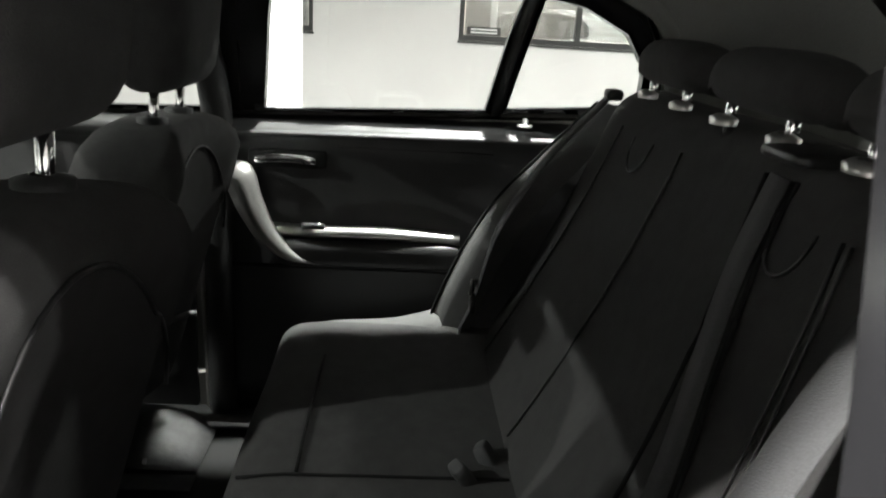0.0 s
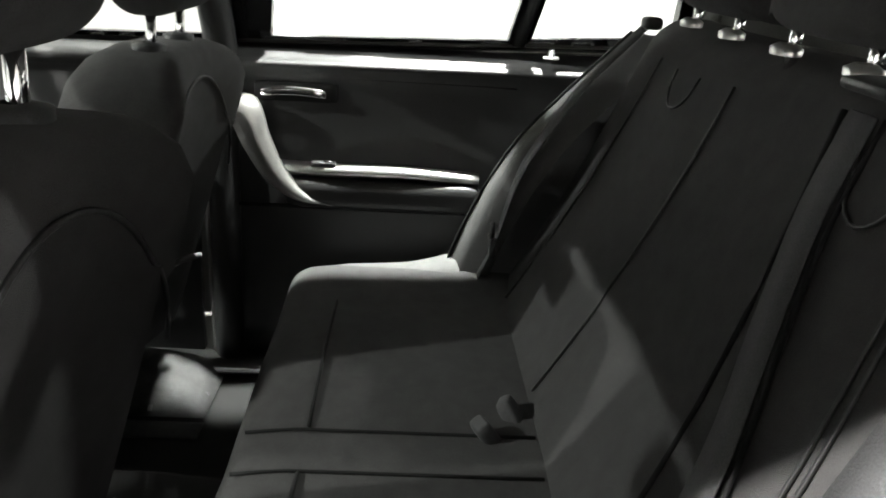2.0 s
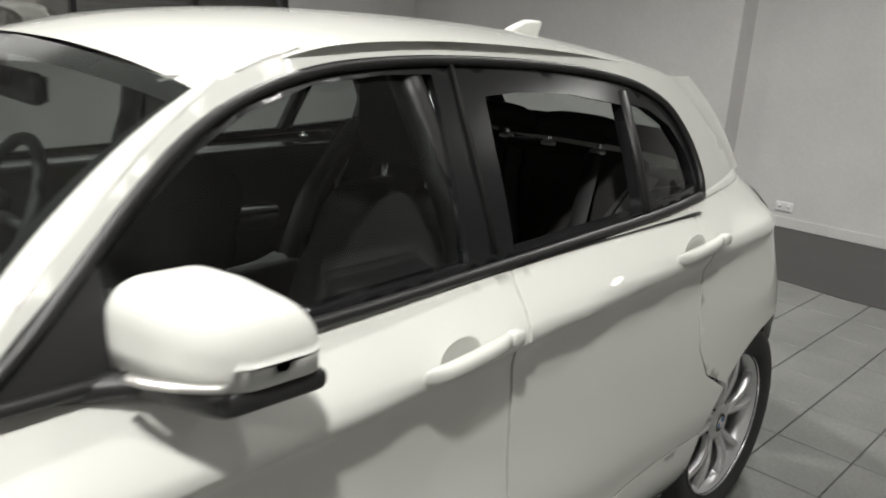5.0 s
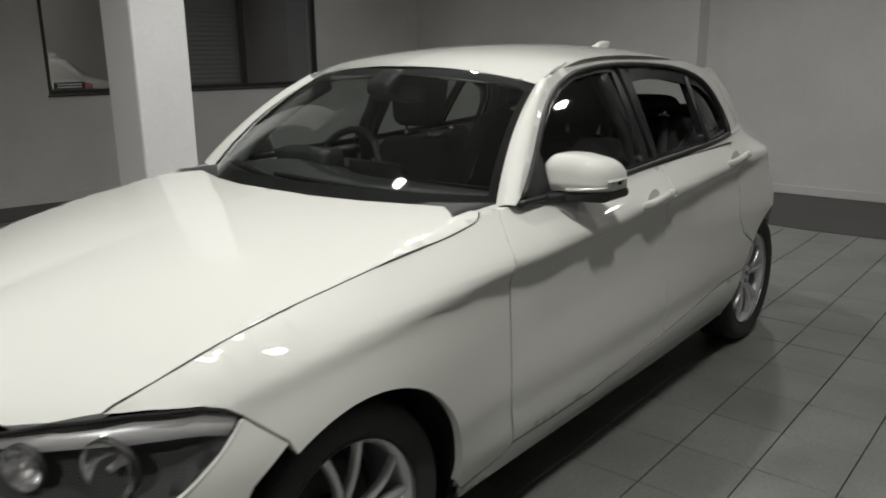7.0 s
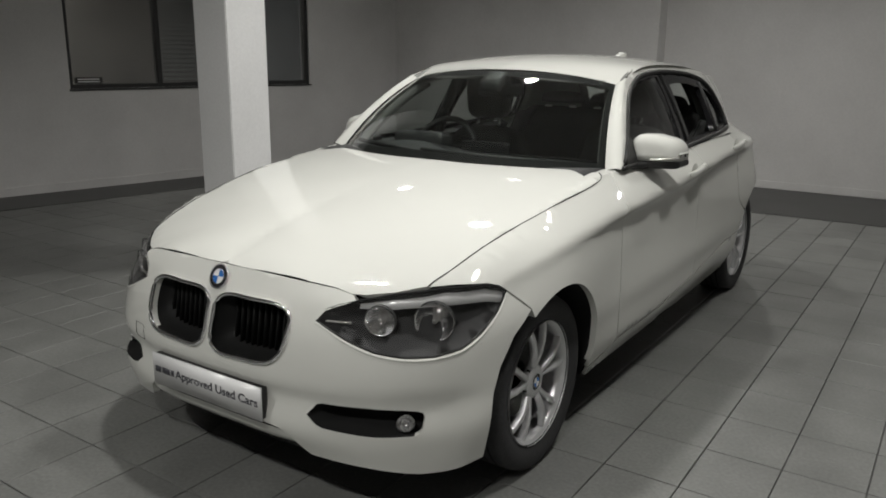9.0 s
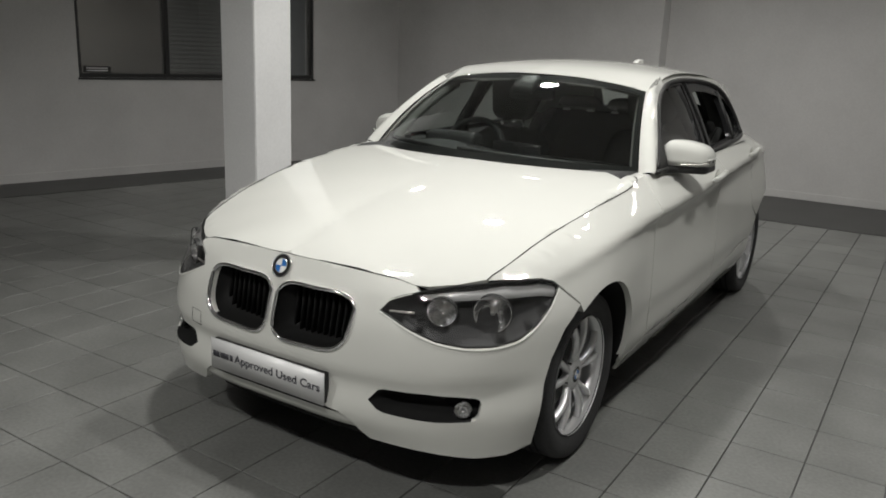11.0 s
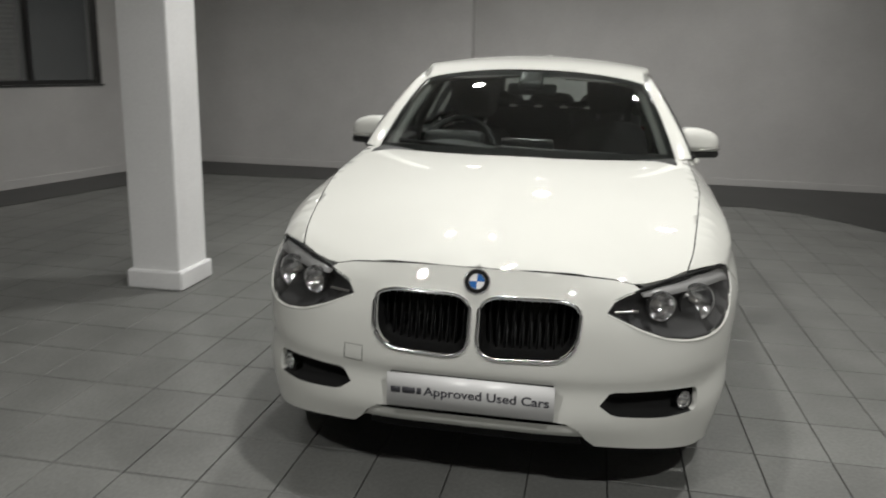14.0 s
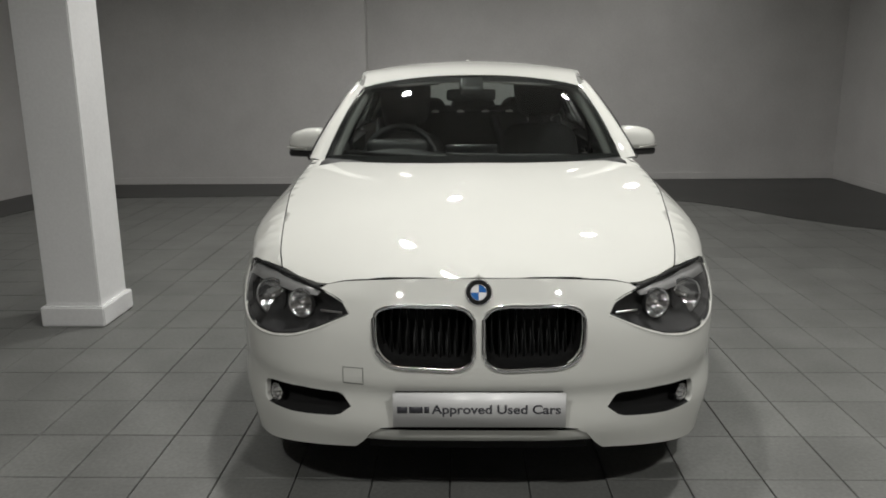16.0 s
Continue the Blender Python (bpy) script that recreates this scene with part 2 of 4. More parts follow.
def lathe(profile, sides=48, m=None):
    """A profile of (radius, x) turned about the x axis."""
    verts, faces = [], []
    for r, x in profile:
        for k in range(sides):
            g = 2 * math.pi * k / sides
            verts.append((x, r * math.cos(g), r * math.sin(g)))
    for i in range(len(profile) - 1):
        for k in range(sides):
            a, b = i * sides + k, i * sides + (k + 1) % sides
            faces.append((a, b, b + sides, a + sides))
    if m is not None:
        verts = [tuple(m @ Vector(v)) for v in verts]
    return verts, faces


def moved(geo, m):
    return [tuple(m @ Vector(v)) for v in geo[0]], geo[1]


def block(lo, hi, bevel=0.0):
    """A plain box with its edges cut at 45 degrees."""
    bm = bmesh.new()
    bmesh.ops.create_cube(bm, size=1)
    for v in bm.verts:
        v.co = Vector([(a + b) / 2 + c * (b - a) for a, b, c in zip(lo, hi, v.co)])
    if bevel:
        bmesh.ops.bevel(bm, geom=bm.edges[:], offset=bevel, segments=2, affect="EDGES")
    bm.verts.index_update()
    geo = [tuple(v.co) for v in bm.verts], [tuple(v.index for v in f.verts) for f in bm.faces]
    bm.free()
    return geo


def inside(p, poly):
    x, y = p
    hit = False
    for (x1, y1), (x2, y2) in zip(poly, np.roll(poly, -1, axis=0)):
        if (y1 > y) != (y2 > y) and x < (x2 - x1) * (y - y1) / (y2 - y1) + x1:
            hit = not hit
    return hit


def dense(poly, h):
    out = []
    for a, b in zip(np.array(poly, float), np.roll(np.array(poly, float), -1, axis=0)):
        n = max(1, int(np.linalg.norm(b - a) / h))
        out += [a + (b - a) * i / n for i in range(n)]
    return np.array(out)


def fill(outline, holes=(), h=0.03):
    """Points and triangles that fill a flat outline with holes, about h apart."""
    loops = [dense(outline, h)] + [dense(o, h) for o in holes]
    points, edges = [], []
    for loop in loops:
        n = len(points)
        points += [tuple(p) for p in loop]
        edges += [(n + i, n + (i + 1) % len(loop)) for i in range(len(loop))]
    rim = np.array(points)
    lo, hi = loops[0].min(0), loops[0].max(0)
    row = 0
    y = lo[1] + h / 2
    while y < hi[1]:
        x = lo[0] + h * (0.5 if row % 2 else 0.25)
        while x < hi[0]:
            if np.min(np.abs(rim[:, 0] - x) + np.abs(rim[:, 1] - y)) > h * 0.7 and inside((x, y), loops[0]) and not any(inside((x, y), o) for o in loops[1:]):
                points.append((x, y))
            x += h
        y += h * 0.87
        row += 1
    v, _, f, *_ = delaunay_2d_cdt([Vector(p) for p in points], edges, [], 0, 1e-6)
    faces = []
    for t in f:
        c = sum((v[i] for i in t), Vector((0, 0))) / len(t)
        if inside(c, loops[0]) and not any(inside(c, o) for o in loops[1:]):
            faces.append(tuple(t))
    return [tuple(p) for p in v], faces


def with_lip(verts, faces, inward):
    """Turns the rims of a sheet inward, so that it shows its thickness."""
    count = {}
    for f in faces:
        for a, b in zip(f, f[1:] + f[:1]):
            count[(a, b)] = 1
    verts, faces = list(verts), list(faces)
    outer, twin = {}, {}
    for a, b in [e for e in count if (e[1], e[0]) not in count]:
        if abs(verts[a][0]) < 0.002 and abs(verts[b][0]) < 0.002:
            continue
        for i in (a, b):
            if i not in twin:
                outer[i] = len(verts)
                verts.append(tuple(verts[i]))
                twin[i] = len(verts)
                verts.append(tuple(np.array(verts[i]) + inward(np.array(verts[i]))))
        faces.append((outer[b], outer[a], twin[a], twin[b]))
    return verts, faces


# the car's surfaces, left half: waterlines from the nose round the corner to the tail
LIP_LINE = [(0, -.745, .235), (.32, -.73, .23), (.57, -.66, .215), (.715, -.53, .19), (.775, -.36, .19), (.785, 0, .195), (.775, .55, .19), (.775, 1.3, .19), (.785, 2.0, .21), (.785, 2.69, .24), (.72, 2.95, .26), (.57, 3.2, .27), (0, 3.48, .27)]
CHIN_LINE = [(0, -.785, .33), (.30, -.775, .33), (.57, -.69, .33), (.735, -.53, .33), (.81, -.36, .33), (.82, 0, .33), (.83, .55, .31), (.84, 1.3, .31), (.85, 2.0, .34), (.85, 2.69, .36), (.765, 2.96, .38), (.62, 3.22, .38), (0, 3.52, .38)]
FLANK_LINE = [(0, -.79, .47), (.30, -.775, .47), (.56, -.69, .47), (.73, -.53, .47), (.825, -.30, .48), (.862, 0, .49), (.845, .55, .48), (.853, 1.3, .48), (.866, 2.0, .50), (.872, 2.69, .52), (.78, 2.96, .53), (.64, 3.24, .54), (0, 3.54, .54)]
RECESS_LINE = [(0, -.772, .425), (.30, -.758, .425), (.56, -.676, .425), (.725, -.521, .425), (.816, -.33, .425), (.848, 0, .43), (.84, .55, .42), (.848, 1.3, .42), (.86, 2.0, .44), (.864, 2.69, .46), (.775, 2.96, .47), (.632, 3.23, .48), (0, 3.53, .48)]
NOSE_LINE = [(0, -.765, .60), (.30, -.75, .60), (.555, -.66, .61), (.735, -.50, .62), (.837, -.25, .64), (.866, 0, .66), (.84, .55, .66), (.835, 1.3, .68), (.855, 2.0, .70), (.868, 2.69, .72), (.765, 2.94, .74), (.62, 3.18, .76), (0, 3.46, .76)]
CREASE_LOW = [(0, -.73, .705), (.30, -.71, .70), (.555, -.607, .70), (.73, -.43, .712), (.797, -.25, .74), (.838, 0, .782), (.843, .55, .820), (.844, 1.3, .854), (.844, 2.0, .899), (.828, 2.69, .925), (.722, 2.91, .93), (.58, 3.11, .935), (0, 3.37, .94)]
CREASE_LINE = [(0, -.72, .722), (.30, -.70, .718), (.555, -.597, .718), (.73, -.42, .73), (.795, -.25, .76), (.838, 0, .803), (.862, .55, .84), (.868, 1.3, .875), (.868, 2.0, .92), (.832, 2.69, .945), (.715, 2.91, .95), (.57, 3.10, .955), (0, 3.36, .96)]
SHOULDER_LINE = [(0, -.69, .775), (.28, -.67, .77), (.50, -.575, .757), (.66, -.44, .775), (.725, -.25, .83), (.735, 0, .89), (.74, .55, .975), (.77, 1.3, .986), (.768, 2.0, 1.010), (.725, 2.5, 1.03), (.63, 2.85, 1.04), (.48, 3.0, 1.045), (0, 3.18, 1.05)]
STEPS = 170
lines = np.array([spline(w, STEPS) for w in (LIP_LINE, CHIN_LINE, RECESS_LINE, FLANK_LINE, NOSE_LINE, CREASE_LOW, CREASE_LINE, SHOULDER_LINE)])
lines[:, :, 0] *= 1 + .014 * np.clip((.5 - lines[:, :, 1]) / .6, 0, 1)
skin = np.stack([spline(lines[:, i], 66) for i in range(STEPS)], 1)
side_verts, side_faces = grid(skin)
SIDE = BVHTree.FromPolygons(side_verts, side_faces)

# the bonnet between the two shoulder lines
edge = np.array([p for p in lines[-1] if p[1] < 0.66])
spine = spline([(0, -.69, .775), (0, -.55, .826), (0, -.3, .886), (0, 0, .938), (0, .3, .978), (0, .47, .995)], len(edge))
rows = []
for s in np.linspace(0, 1, 26):
    p = edge * (1 - s) + spine * s
    p[:, 2] = edge[:, 2] + (spine[:, 2] - edge[:, 2]) * (1 - (1 - s) ** 2)
    rows.append(p)
top_verts, top_faces = joined(grid(rows), (side_verts, side_faces))
TOP = BVHTree.FromPolygons(top_verts, top_faces)

NOSE_AXIS, TAIL_AXIS = 0.25, 2.4


shoulder = np.array([p for p in lines[-1] if .3 < p[1] < 3.0 and p[0] > .45])


def on_side(y, z):
    if y > .52:
        z = min(z, float(np.interp(y, shoulder[:, 1], shoulder[:, 2])) - .002)
    hit = TOP.ray_cast(Vector((2, y, z)), Vector((-1, 0, 0)))[0] or SIDE.find_nearest(Vector((0.8, y, z)))[0]
    return hit


def on_top(x, y):
    return TOP.ray_cast(Vector((abs(x), y, 3)), Vector((0, 0, -1)))[0] or TOP.find_nearest(Vector((abs(x), y, 1.0)))[0]


def on_nose(u, z, axis=NOSE_AXIS, way=-1):
    a = u / 0.9
    d = Vector((math.sin(a), way * math.cos(a), 0))
    c = Vector((0, axis, z))
    return SIDE.ray_cast(c + d * 2.5, -d)[0] or SIDE.find_nearest(c + d)[0]


def nose_u(x, y):
    return 0.9 * math.atan2(x, NOSE_AXIS - y)


def nose_at(x, z):
    """Where the nose, seen from the front, stands at x, z: as its unrolled place."""
    hit = SIDE.ray_cast(Vector((x, -3, z)), Vector((0, 1, 0)))[0]
    return nose_u(x, hit.y), z


def side_panel(outline, holes=(), h=0.021, lip=0.014):
    v, f = fill(outline, holes, h)
    v = [tuple(on_side(*p)) for p in v]
    return with_lip(v, f, lambda p: np.array([-lip, 0, 0]))


def nose_panel(outline, holes=(), h=0.022, lip=0.02):
    v, f = fill(outline, holes, h)
    v = [tuple(on_nose(*p)) for p in v]

    def inward(p):
        d = np.array([-p[0], NOSE_AXIS - p[1], 0])
        return d / np.linalg.norm(d) * lip
    return with_lip(v, f, inward)


def whole(geo):
    """A left half and its mirror image, welded at the middle."""
    bm = bmesh.new()
    v, f = joined(geo, mirrored(geo))
    vs = [bm.verts.new(p) for p in v]
    for q in f:
        if len(set(q)) == len(q):
            bm.faces.new([vs[i] for i in q])
    bmesh.ops.remove_doubles(bm, verts=[b for b in bm.verts if abs(b.co.x) < 0.002], dist=0.0015)
    bm.verts.index_update()
    out = [tuple(b.co) for b in bm.verts], [tuple(b.index for b in q.verts) for q in bm.faces]
    bm.free()
    return out


def upper(y, z):
    """The side of the cabin above the belt line."""
    x = 0.772 - 0.20 * (max(z - 0.97, 0) / 0.39) ** 1.25
    if y > 2.1:
        x -= 0.145 * ((y - 2.1) / 0.8) ** 2
    return np.array([x, y, z])


def upper_panel(outline, holes=(), h=0.03, lip=0.014, out=0.0):
    v, f = fill(outline, holes, h)
    v = [tuple(upper(*p) + np.array([out, 0, 0])) for p in v]
    return with_lip(v, f, lambda p: np.array([-lip, 0, 0]))


def arc(cy, cz, r, a, b, n=18):
    return [(cy + r * math.cos(radians(t)), cz + r * math.sin(radians(t))) for t in np.linspace(a, b, n)]


car = thing("car", "white five-door hatchback with its rear side window open", "car")

# nose: bumper skin with openings, and what sits in them
KIDNEY = [(.014, .62), (.018, .668), (.05, .692), (.157, .697), (.277, .693), (.315, .672), (.319, .62), (.307, .562), (.270, .529), (.156, .518), (.05, .520), (.019, .547)]
LAMP = [(.398, .664), (.418, .694), (.455, .71), (.505, .724), (.58, .739), (.69, .752), (.752, .751), (.783, .739)]
LAMP_LOW = [(.505, .616), (.58, .588), (.655, .573), (.72, .572)]
FOG = [(.394, .382), (.422, .417), (.44, .422), (.56, .421), (.65, .413), (.686, .407), (.697, .400), (.702, .388), (.702, .352), (.697, .341), (.686, .335), (.60, .336), (.45, .350), (.428, .357)]
kidney = ring(KIDNEY, 64)
lamp_rim = [nose_at(*p) for p in LAMP[:6]] + [(nose_u(.753, -.338), .752), (nose_u(.778, -.303), .741), (nose_u(.799, -.279), .722)]
lamp_low = [(nose_u(.801, -.332), .674), (nose_u(.787, -.406), .62), (nose_u(.762, -.466), .587)] + [nose_at(*p) for p in reversed(LAMP_LOW)]
shut = [nose_at(x, z) for x, z in ((0, .772), (.12, .772), (.23, .769), (.34, .76), (.42, .75), (.475, .738), (.497, .724))]
arch_u = [(nose_u(.843, -.205), .655), (nose_u(.835, -.288), .59), (nose_u(.82, -.34), .50), (nose_u(.81, -.362), .42), (nose_u(.80, -.368), .33), (nose_u(.775, -.36), .195)]
chin = [(nose_u(.745, -.47), .193), (nose_u(.68, -.565), .20), (nose_u(.55, -.655), .222), (nose_u(.46, -.69), .23), (nose_u(.385, -.715), .235), (nose_u(.36, -.74), .262), (nose_u(.335, -.76), .298), (nose_u(.30, -.772), .322), (nose_u(.24, -.78), .331), (nose_u(0, -.785), .332)]
lamp_edge = list(lamp_rim)
outline = shut + [p for p in reversed(lamp_edge[:3])] + list(reversed(lamp_low)) + [lamp_edge[-1]] + arch_u + chin
kidney_hole = [nose_at(*p) for p in kidney]
fog_hole = [nose_at(*p) for p in dense(FOG, .014)]
bumper = part("front_bumper", whole(nose_panel(outline, [kidney_hole, fog_hole])), PAINT, car)


def sunk(points, depth):
    """A cup behind an opening of the nose: its walls and its floor."""
    rim = np.array([tuple(on_nose(*p)) for p in points])
    back = rim.copy()
    back[:, 1] += depth
    back = back * 0.9 + back.mean(0) * 0.1
    n = len(rim)
    verts = [tuple(p) for p in rim] + [tuple(p) for p in back] + [tuple(back.mean(0))]
    faces = [(i, (i + 1) % n, n + (i + 1) % n, n + i) for i in range(n)] + [(n + i, n + (i + 1) % n, 2 * n) for i in range(n)]
    return verts, faces


for side in (1, -1):
    turn = (lambda g: g) if side > 0 else mirrored
    rim = np.array([tuple(on_nose(*p)) for p in kidney_hole])
    rim[:, 1] -= 0.004
    grille = part("kidney_grille", turn(sunk(kidney_hole, 0.11)), MESH, bumper, "black grille in a chrome surround")
    part("grille_surround", turn(tube(rim, 0.0068, 8, True)), CHROME, bumper, "polished chrome surround")
    for x in np.linspace(.04, .295, 11):
        inner = [p for p in kidney if abs(p[0] - x) < .014]
        zs = [p[1] for p in inner]
        if len(zs) > 1 and max(zs) - min(zs) > .06:
            hi, lo = max(zs), min(zs)
            y0, y1 = nose_at(x, hi - .01), nose_at(x, lo + .01)
            a, b = np.array(on_nose(*y0)), np.array(on_nose(*y1))
            a[1] += .06
            b[1] += .085
            slat = [[a + (-.003, 0, 0), b + (-.003, 0, 0)], [a + (0, -.006, 0), b + (0, -.006, 0)], [a + (.003, 0, 0), b + (.003, 0, 0)]]
            part("grille_slat", turn(slab(slat, (0, .02, 0))), MESH, bumper)
    intake = part("fog_intake", turn(sunk(fog_hole, 0.07)), GAP, bumper, "black lower air intake")
    c = np.array(on_nose(*nose_at(.662, .370))) + (-.004, .010, 0)
    face = Matrix.Translation(c) @ Matrix.Rotation(radians(-90 + 38), 4, "Z")
    part("fog_lamp", turn(lathe([(.0, -.03), (.016, -.026), (.027, -.01), (.030, 0), (.028, .003)], 28, face)), CHROME, bumper, "round chrome fog lamp")
    part("fog_lens", turn(lathe([(.029, .0), (.022, .005), (.0, .008)], 28, face)), LENS, bumper)

# slotted chin under the plate, and the black slot above it
low = [np.array(on_nose(nose_u(x, -.75), .268)) for x in np.linspace(0, .352, 14)]
high = [np.array(on_nose(nose_u(x, -.77), .312)) for x in np.linspace(0, .322, 14)]
for p in low + high:
    p[1] += .012
blade = [high, [(a + b) / 2 + np.array((0, -.006, 0)) for a, b in zip(high, low)], low, [p + np.array((0, .05, -.012)) for p in low]]
part("chin_blade", whole((grid(blade)[0], [tuple(reversed(f)) for f in grid(blade)[1]])), PAINT, car)
slot = [[p + np.array((0, .02, .045)) for p in high], [p + np.array((0, .06, -.002)) for p in high], [p + np.array((0, .07, -.06)) for p in low]]
part("chin_slot", whole(grid(slot)), GAP, car)

# headlamps
lamp_loop = lamp_rim + lamp_low
loop = np.array(lamp_loop)
for side in (1, -1):
    turn = (lambda g: g) if side > 0 else mirrored
    lamp = new("headlamp")
    lamp.parent = car
    tagged(lamp, "clear headlamp with two chrome reflectors in black")
    v, f = fill(loop, (), 0.02)
    cover = [tuple(on_nose(*p)) for p in v]
    lens = part("lens", turn((cover, f)), LENS, lamp)
    lens.visible_shadow = False
    rim = np.array([tuple(on_nose(*p)) for p in dense(loop, .02)])
    part("seal", turn(tube(rim + np.array((-.004, .004, 0)), .005, 6, True)), GAP, lamp)
    bowl_v, bowl_f = fill(dense(loop, .02), (), 0.03)
    deep = []
    for p in bowl_v:
        q = np.array(on_nose(*p))
        d = np.array([-q[0] * .9, NOSE_AXIS - q[1], 0])
        near = np.min(np.linalg.norm(dense(loop, .02) - np.array(p), axis=1))
        deep.append(tuple(q + d / np.linalg.norm(d) * (.006 + min(near, .05) * 1.2)))
    part("housing", turn((deep, bowl_f)), BEZEL, lamp)
    for x, y, z, r in ((.688, -.50, .662, .060), (.568, -.607, .670, .046)):
        c = np.array((x, y, z)) + np.array((-.009, .013, 0))
        face = Matrix.Translation(c) @ Matrix.Rotation(radians(-90 + 24), 4, "Z")
        part("reflector", turn(lathe([(.0, -.028), (r * .35, -.026), (r * .7, -.012), (r * .93, .008), (r, .016), (r * 1.05, .012)], 36, face)), REFLECTOR, lamp)
        part("bulb", turn(lathe([(.0, .012), (.008, .009), (.009, -.02), (.012, -.026)], 16, face)), SATIN, lamp)
        part("reflector_ring", turn(lathe([(r * 1.0, .016), (r * 1.03, .018), (r * 1.05, .012), (r * 1.04, .0)], 36, face)), DARK, lamp)
    a = np.array([tuple(on_nose(*p)) for p in lamp_rim[3:]]) + np.array((-.014, .022, -.004))
    b = np.array([tuple(on_nose(u, z - d)) for (u, z), d in zip(lamp_rim[3:], (.020, .036, .044, .046, .044, .030))]) + np.array((-.003, .005, 0))
    part("brow", turn(slab([a, b], (-.004, .006, -.002))), SILVER, lamp, "silver brow above the reflectors")
    a = np.array([tuple(on_nose(*nose_at(x, .662))) for x in np.linspace(.41, .50, 6)]) + np.array((-.008, .014, 0))
    part("light_bar", turn(tube(a, .004, 6)), SATIN, lamp)
    b = np.array([tuple(on_nose(*p)) for p in [lamp_edge[-1]] + lamp_low + [lamp_edge[0]]])
    part("lip", turn(tube(spline(b, 60) + np.array((.0, .001, -.005)), .0045, 8)), PAINT, lamp)

# bonnet
plan = [(0, -.688), (.12, -.685), (.23, -.675), (.34, -.656), (.42, -.630), (.47, -.620), (.51, -.600), (.577, -.549), (.645, -.480), (.668, -.39), (.692, -.232), (.716, -.056), (.74, .14), (.752, .40), (.750, .50), (.744, .555), (.716, .597), (.62, .588), (.51, .545), (.35, .488), (.18, .452), (0, .440)]
v, f = fill(plan, (), .026)
bonnet = with_lip([tuple((p[0],) + tuple(on_top(*p))[1:]) for p in v], f, lambda p: np.array([0, 0.014, -.004]) if p[1] < -.618 else np.array([0, .006, -.012]) if p[1] < -.42 else np.array([-.010 * np.sign(p[0]), 0, -.010]))
part("bonnet", whole(bonnet), PAINT, car)

lowered = [p for p in lines[-1] if .50 < p[1] < .76]
both("cowl_corner", grid([[p + np.array((.001, 0, -.003)) for p in lowered], [p + np.array((-.07, -.005, -.003)) for p in lowered], [p + np.array((-.15, -.02, -.010)) for p in lowered]]), PAINT, car)
# added dark rod behind the front shut line, drawn for the gap's shade
shut_line = np.array([tuple(on_nose(*p)) for p in shut[:-1]]) + np.array((0, .009, .001))
both("bonnet_shut_shade", tube(spline(shut_line, 30), .0026, 6), GAP, car)

# added dark rod along the wing edge, standing for shade in the gap
seam_path = spline([np.array(on_top(x + .002, y)) for x, y in plan[8:17]], 90)
seam_path = np.array([np.array(on_top(p[0], p[1])) for p in seam_path]) + np.array((0, 0, .0004))
both("bonnet_gap_shade", tube(seam_path, .0017, 6), GAP, car)

# wings, doors, sills and rear quarters in side view
B_GAP = [(1.572, .365), (1.575, .60), (1.575, .80), (1.566, .87), (1.60, .945), (1.622, 1.0)]
C_GAP = [(2.34, 1.026), (2.285, .965), (2.268, .90), (2.256, .80), (2.262, .70), (2.31, .62)]
A_GAP = [(.655, .985), (.60, .90), (.578, .85), (.585, .64), (.582, .472), (.60, .36), (.612, .307)]
g = .0035
front_arch, rear_arch = (0.0, .315, .368), (2.69, .315, .372)
wing = [(-.274, .724), (-.302, .746), (-.338, .758), (-.42, .762)] + [(y, on_top(x + .0025, y).z) for x, y in plan[8:15]] + [(.55, .975), (.64, .98)]
wing += [(y - g, z) for y, z in A_GAP] + [(.60, .285), (.50, .262), (.398, .245)] + arc(*front_arch, -4, 122, 30) + [(-.21, .661)]
both("front_wing", side_panel(wing, lip=.024), PAINT, car)
front_door = [(y + g, z) for y, z in reversed(A_GAP)] + [(.70, .99), (1.22, .992), (1.61, 1.004)] + [(y - g, z) for y, z in reversed(B_GAP)] + [(1.3, .335), (1.07, .314), (.80, .308)]
doors = both("front_door", side_panel(front_door), PAINT, car)
rear_door = [(y + g, z) for y, z in B_GAP] + [(2.0, 1.016), (2.33, 1.03)] + [(y - g, z) for y, z in C_GAP] + arc(*rear_arch, 139, 158, 8) + [(2.325, .452), (2.10, .437), (1.80, .392)]
rear_doors = both("rear_door", side_panel(rear_door), PAINT, car)
sill = [(.408, .235), (.50, .252), (.60, .278), (.62, .30), (.80, .301), (1.07, .307), (1.30, .328), (1.57, .358), (1.80, .385), (2.10, .430), (2.325, .445)] + arc(*rear_arch, 160, 200, 12) + [(2.33, .20), (2.0, .195), (1.3, .185), (.60, .185), (.42, .19)]
both("side_sill", side_panel(sill), PAINT, car)
quarter = [(y + g, z) for y, z in C_GAP] + list(reversed(arc(*rear_arch, -6, 137, 34))) + [(3.06, .26), (3.14, .27), (3.12, 1.05), (2.85, 1.045), (2.5, 1.035)]
TAIL = [(2.90, .965), (2.96, .985), (3.085, .985), (3.085, .83), (3.03, .84), (2.965, .90)]
both("rear_quarter", side_panel(quarter, [TAIL], lip=.024), PAINT, car)
v, f = fill(TAIL, (), .025)
both("tail_lamp", ([tuple(np.array(on_side(*p)) + np.array((.006, 0, 0))) for p in v], f), RED, car, "red tail lamp lens")


def tail_panel(z0, z1):
    us = np.linspace(0, .62, 20)
    return whole(grid([[tuple(on_nose(u, z, TAIL_AXIS, 1)) for u in us] for z in np.linspace(z0, z1, 12)]))


part("rear_bumper", tail_panel(.27, .62), PAINT, car)
part("tailgate", tail_panel(.626, 1.045), PAINT, car)

